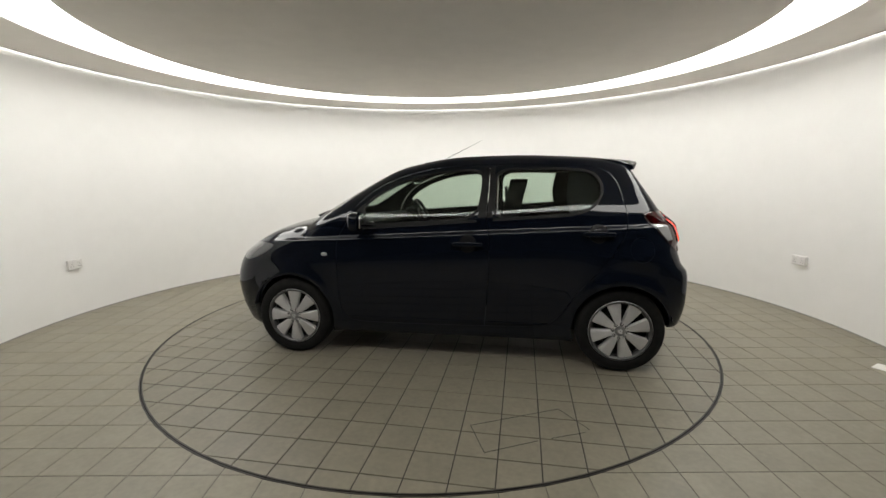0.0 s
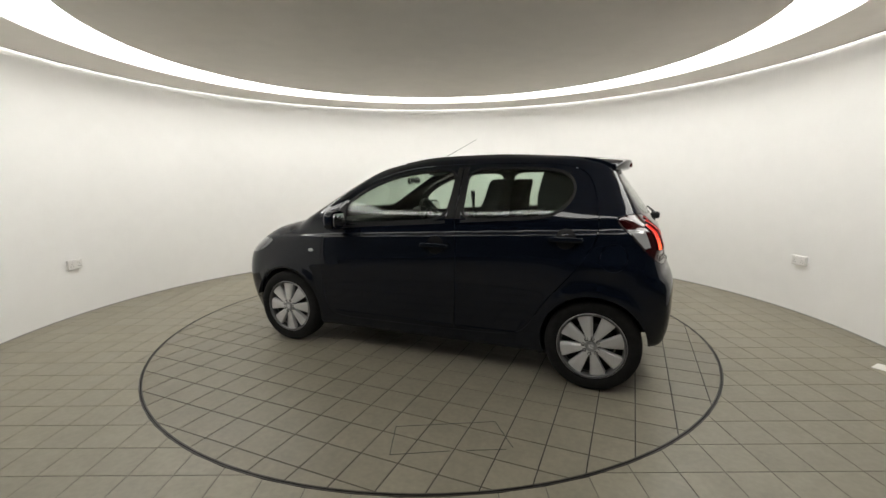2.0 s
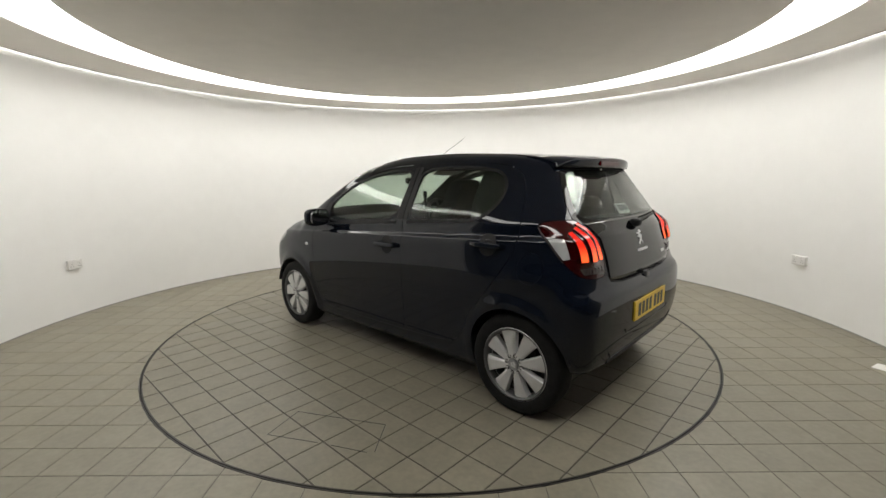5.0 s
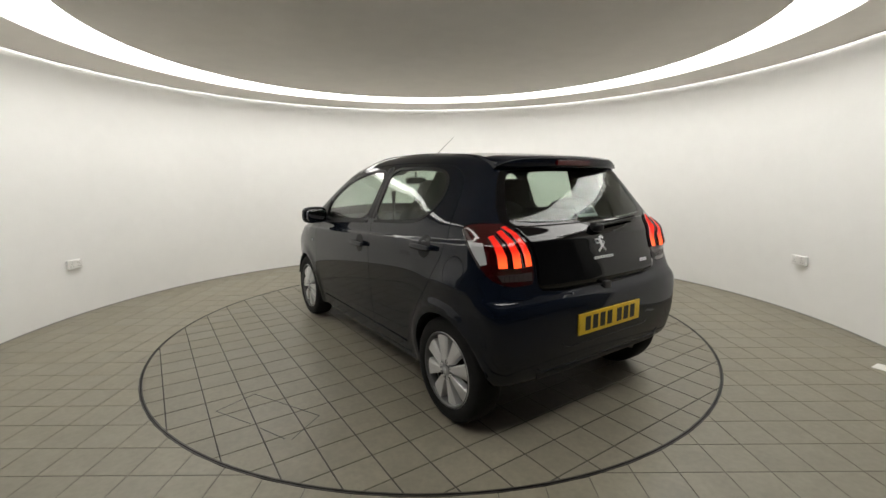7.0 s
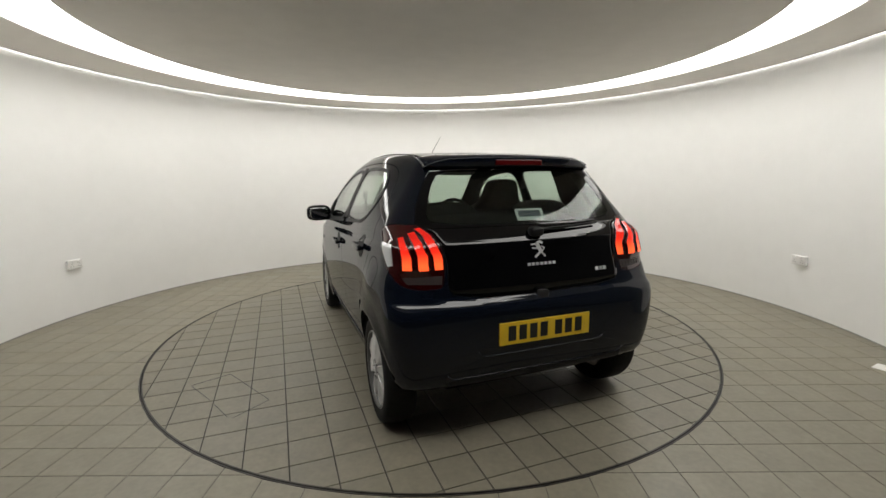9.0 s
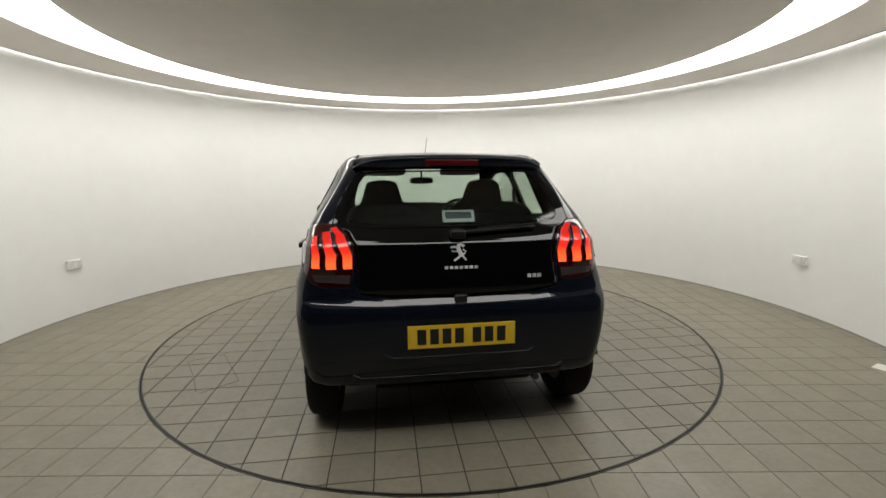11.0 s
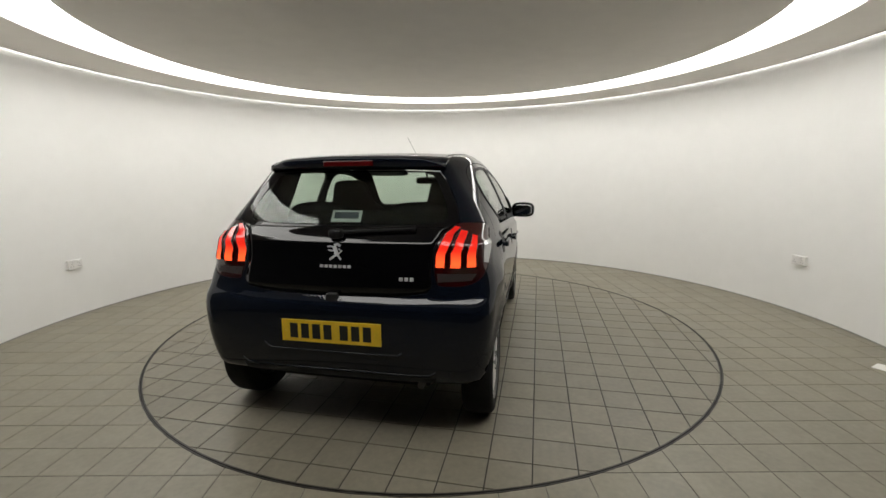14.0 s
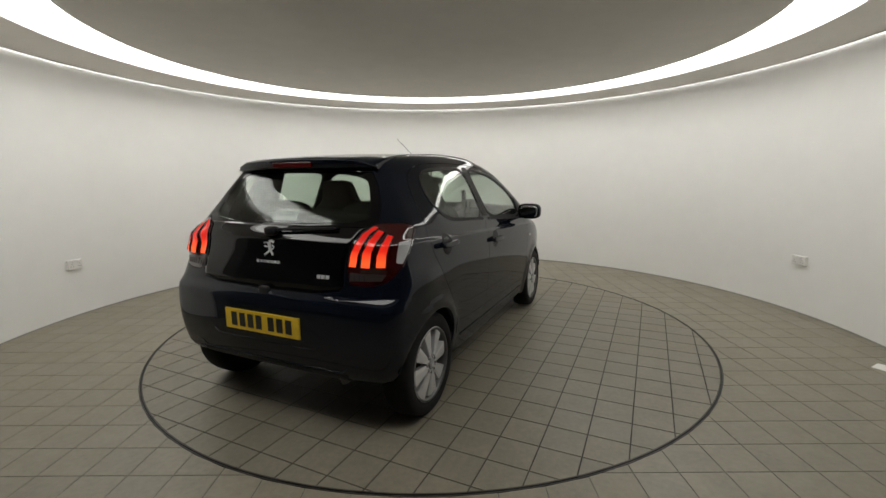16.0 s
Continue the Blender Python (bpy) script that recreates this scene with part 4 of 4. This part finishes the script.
bench = part("rear_seat", pillow((-0.72, 0, 0.45), (0.5, 1.2, 0.2), power=0.45), CLOTH, car, "charcoal rear bench seat")
part("bench_back", pillow((-1.01, 0, 0.78), (0.16, 1.24, 0.68), (0, -12, 0), 0.4), CLOTH, bench)
part("parcel_shelf", box_mesh((-1.40, -0.50, 1.02), (-1.08, 0.50, 1.04), 0.006), INSIDE, car, "black parcel shelf")
dash = part("dashboard", pillow((0.78, 0, 0.86), (0.62, 1.30, 0.26), (0, 4, 0), 0.35, 40, 16), INSIDE, car, "dark dashboard")
part("dial_pod", pillow((0.50, -0.36, 0.985), (0.14, 0.24, 0.11), power=0.6), TRIM, dash)
ring_c, ring_q = Vector((0.40, -0.36, 0.94)), pose(0, 0, 0, 0, -66, 0)
wheel_ring = [ring_c + ring_q @ Vector((0.18 * math.cos(a), 0.18 * math.sin(a), 0)) for a in np.linspace(0, 2 * math.pi, 33)[:-1]]
steer = part("steering_wheel", tube(wheel_ring, 0.015, 8, closed=True), TRIM, car, "black steering wheel on the right-hand side")
part("steering_boss", pillow((0.415, -0.36, 0.945), (0.06, 0.12, 0.10), (0, 24, 0), 0.6), TRIM, steer)
for a in (0.1, math.pi - 0.1, -math.pi / 2):
    part("steering_spoke", tube([ring_c + ring_q @ Vector((0.05 * math.cos(a), 0.05 * math.sin(a), 0)), ring_c + ring_q @ Vector((0.175 * math.cos(a), 0.175 * math.sin(a), 0))], 0.013, 6), TRIM, steer)
rm = part("interior_mirror", pillow((0.40, 0.0, 1.285), (0.03, 0.21, 0.062), (0, 8, 0), 0.5), TRIM, car, "black interior mirror")
part("mirror_stem", tube([(0.40, 0, 1.31), (0.40, 0, 1.365)], 0.009, 8), TRIM, rm)
part("mirror_face", pillow((0.386, 0.0, 1.283), (0.008, 0.19, 0.048), (0, 8, 0), 0.4), CHROME, rm)
for sign in (1, -1):
    part("quarter_lining", slab(between([(-0.83, 1.03), (-0.80, 1.20), (-0.83, 1.385)], [(-1.12, 1.03), (-1.11, 1.2), (-1.09, 1.37)], 8, 6), side_map(sign), -0.06, -0.035), INSIDE, car, "dark inner quarter panel")
    part("sun_visor", pillow((0.28, sign * 0.33, 1.362), (0.15, 0.36, 0.018), (0, 22, 0), 0.4), material("grey_visor", (0.25, 0.25, 0.25), 0.9) if sign > 0 else bpy.data.materials["grey_visor"], car, "grey sun visor")


# ---- floor, turntable and small fittings ----
def clipped(poly, keep):
    """A convex outline cut by keep(p) >= 0, a straight edge."""
    out = []
    for a, b in zip(poly, poly[1:] + poly[:1]):
        fa, fb = keep(a), keep(b)
        if fa >= 0:
            out.append(a)
        if (fa >= 0) != (fb >= 0):
            t = fa / (fa - fb)
            out.append((a[0] + (b[0] - a[0]) * t, a[1] + (b[1] - a[1]) * t))
    return out


def tile_bm(poly, top=0.0, thick=0.014):
    bm = bmesh.new()
    c = Vector((sum(p[0] for p in poly) / len(poly), sum(p[1] for p in poly) / len(poly), 0))
    lo = [bm.verts.new((x, y, top - thick)) for x, y in poly]
    mi = [bm.verts.new((x, y, top - 0.0012)) for x, y in poly]
    up = [bm.verts.new((Vector((x, y, top)) - c).normalized() * -0.0012 + Vector((x, y, top))) for x, y in poly]
    n = len(poly)
    for i in range(n):
        j = (i + 1) % n
        bm.faces.new((lo[i], lo[j], mi[j], mi[i]))
        bm.faces.new((mi[i], mi[j], up[j], up[i]))
    bm.faces.new(up)
    return bm


def lay(parent, size, rot, off, joint, inside, r0, r1, single, mats):
    """Square tiles in a grid; single(x, y) says which are pieces of their own."""
    half = (size - joint) / 2
    square = [(-half, -half), (half, -half), (half, half), (-half, half)]
    whole = bpy.data.meshes.new("tile")
    bm = tile_bm(square)
    bm.to_mesh(whole)
    bm.free()
    whole.materials.append(mats[0])
    rest = bmesh.new()
    spin = Matrix.Rotation(radians(rot), 2)
    count = 0
    n = int(r1 / size) + 2
    for i in range(-n, n + 1):
        for j in range(-n, n + 1):
            cx, cy = off[0] + i * size, off[1] + j * size
            c = spin @ Vector((cx, cy))
            poly = [tuple(spin @ Vector((cx + x, cy + y))) for x, y in square]
            d = [math.hypot(*p) for p in poly]
            limit = r1 if inside else r0
            if max(d) <= (r1 if inside else 1e9) and min(d) >= (0 if inside else r0) and min(d) < r1:
                cut = False
            elif (inside and min(d) < r1) or (not inside and max(d) > r0 and min(d) < r0):
                u = c.normalized()
                poly = clipped(poly, (lambda p: limit - p[0] * u.x - p[1] * u.y) if inside else (lambda p: p[0] * u.x + p[1] * u.y - limit))
                area = sum(a[0] * b[1] - b[0] * a[1] for a, b in zip(poly, poly[1:] + poly[:1])) / 2 if len(poly) > 2 else 0
                if area < 1e-4:
                    continue
                cut = True
            else:
                continue
            if single(c.x, c.y) and count < 300:
                count += 1
                if cut:
                    part("tile", tile_bm([(p[0] - c.x, p[1] - c.y) for p in poly]), mats[0], parent).location = (c.x, c.y, 0)
                else:
                    t = new("tile", whole)
                    t.parent = parent
                    t.location = (c.x, c.y, 0)
                    t.rotation_euler.z = radians(rot)
            else:
                one = tile_bm(poly)
                tmp = bpy.data.meshes.new("t")
                one.to_mesh(tmp)
                one.free()
                rest.from_mesh(tmp)
                bpy.data.meshes.remove(tmp)
    if rest.verts:
        tagged(part("tile_field", rest, mats[1], parent), kind="stuff")
    else:
        rest.free()


floor = structure(finish("floor", ring_mesh(R_TABLE + 0.010, 14, -0.05, -0.0025), GROUT_PALE), "grey-beige square floor tiles with thin joints")
turntable = thing("turntable", "round turntable flush with the floor, covered in grey-beige square tiles", "turntable")
part("deck", ring_mesh(0.001, R_TABLE - 0.011, -0.05, -0.003), GROUT, turntable, "dark grouted deck")
part("edge_band", ring_mesh(R_TABLE - 0.010, R_TABLE - 0.003, -0.05, 0.0015, steps=256), STEEL, turntable, "dark steel edge band")
structure(finish("trim_table_edge", ring_mesh(R_TABLE + 0.003, R_TABLE + 0.009, -0.05, 0.0012, steps=256), STEEL), "dark steel edge round the turntable pit")
structure(finish("floor_pit", ring_mesh(0.001, R_TABLE + 0.1, -0.12, -0.1), DARK), "dark pit below the turntable")
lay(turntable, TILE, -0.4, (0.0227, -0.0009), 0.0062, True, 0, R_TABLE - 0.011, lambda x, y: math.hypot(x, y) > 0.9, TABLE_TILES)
lay(floor, FLOOR_TILE, -1.4, (0.005, 0.0478), 0.0035, False, R_TABLE + 0.010, 4.6, lambda x, y: -2.75 < y < 2.0 and math.hypot(x, y) < 3.5, FLOOR_TILES)
for a, b in (((-0.515, 1.66), (-0.603, 1.878)), ((-0.99, 1.415), (-1.135, 1.605)), ((-0.515, 1.66), (-0.99, 1.415)), ((-0.603, 1.885), (-0.862, 1.747)), ((-0.93, 1.715), (-1.11, 1.632))):
    a, b = Vector((*a, 0.001)), Vector((*b, 0.001))
    d = (b - a).normalized() * 0.002
    s = Vector((-d.y, d.x, 0))
    bm = bmesh.new()
    q = [a + s, a - s, b - s, b + s]
    up, dn = [bm.verts.new(v) for v in q], [bm.verts.new(v - Vector((0, 0, 0.002))) for v in q]
    bm.faces.new(up)
    for i in range(4):
        bm.faces.new((up[i], up[(i + 1) % 4], dn[(i + 1) % 4], dn[i]))
    bmesh.ops.recalc_face_normals(bm, faces=bm.faces)
    part("marking_line", bm, INK, turntable, "thin dark marking line")


def socket(x, y, z):
    ob = thing("wall_socket", "white double wall socket on the curved wall", "socket", "wall sockets")
    a = math.atan2(y - ROOM.y, x - ROOM.x)
    ob.location = (ROOM.x + (R_WALL - 0.001) * math.cos(a), ROOM.y + (R_WALL - 0.001) * math.sin(a), z)
    ob.rotation_euler.z = a - math.pi / 2
    part("face_plate", box_mesh((-0.073, -0.028, -0.043), (0.073, 0.0, 0.043), 0.004), SOCKET, ob)
    for k in (-1, 1):
        part("rocker", box_mesh((k * 0.026 - 0.008, -0.032, 0.012), (k * 0.026 + 0.008, -0.026, 0.032), 0.002), SOCKET, ob)
        for dx, dz in ((0, 0.004), (-0.011, -0.018), (0.011, -0.018)):
            part("pin_hole", box_mesh((k * 0.040 + dx - 0.004, -0.0288, dz - 0.003), (k * 0.040 + dx + 0.004, -0.0265, dz + 0.003)), INK, ob)
    return ob


socket(-3.486, 0.365, 0.509)
socket(3.491, 0.137, 0.507)
paper = finish("paper_sheet", box_mesh((-0.06, -0.09, 0.0), (0.06, 0.09, 0.004), 0.001), SOCKET)
paper.location, paper.rotation_euler.z = (3.085, -1.165, 0.0), 0.5
tagged(paper, "small white sheet lying on the tiled floor", "paper")


def motions():
    times = [i * 0.5 for i in range(33)]
    walk(turntable, [(t, pose(0, 0, 0, 0, 0, ANGLE_0 + TURN * t)) for t in times])
    walk(car, [(t, pose(0, 0, 0, 0, 0, ANGLE_0 + TURN * t) @ pose(*CAR_AT)) for t in times])


motions()
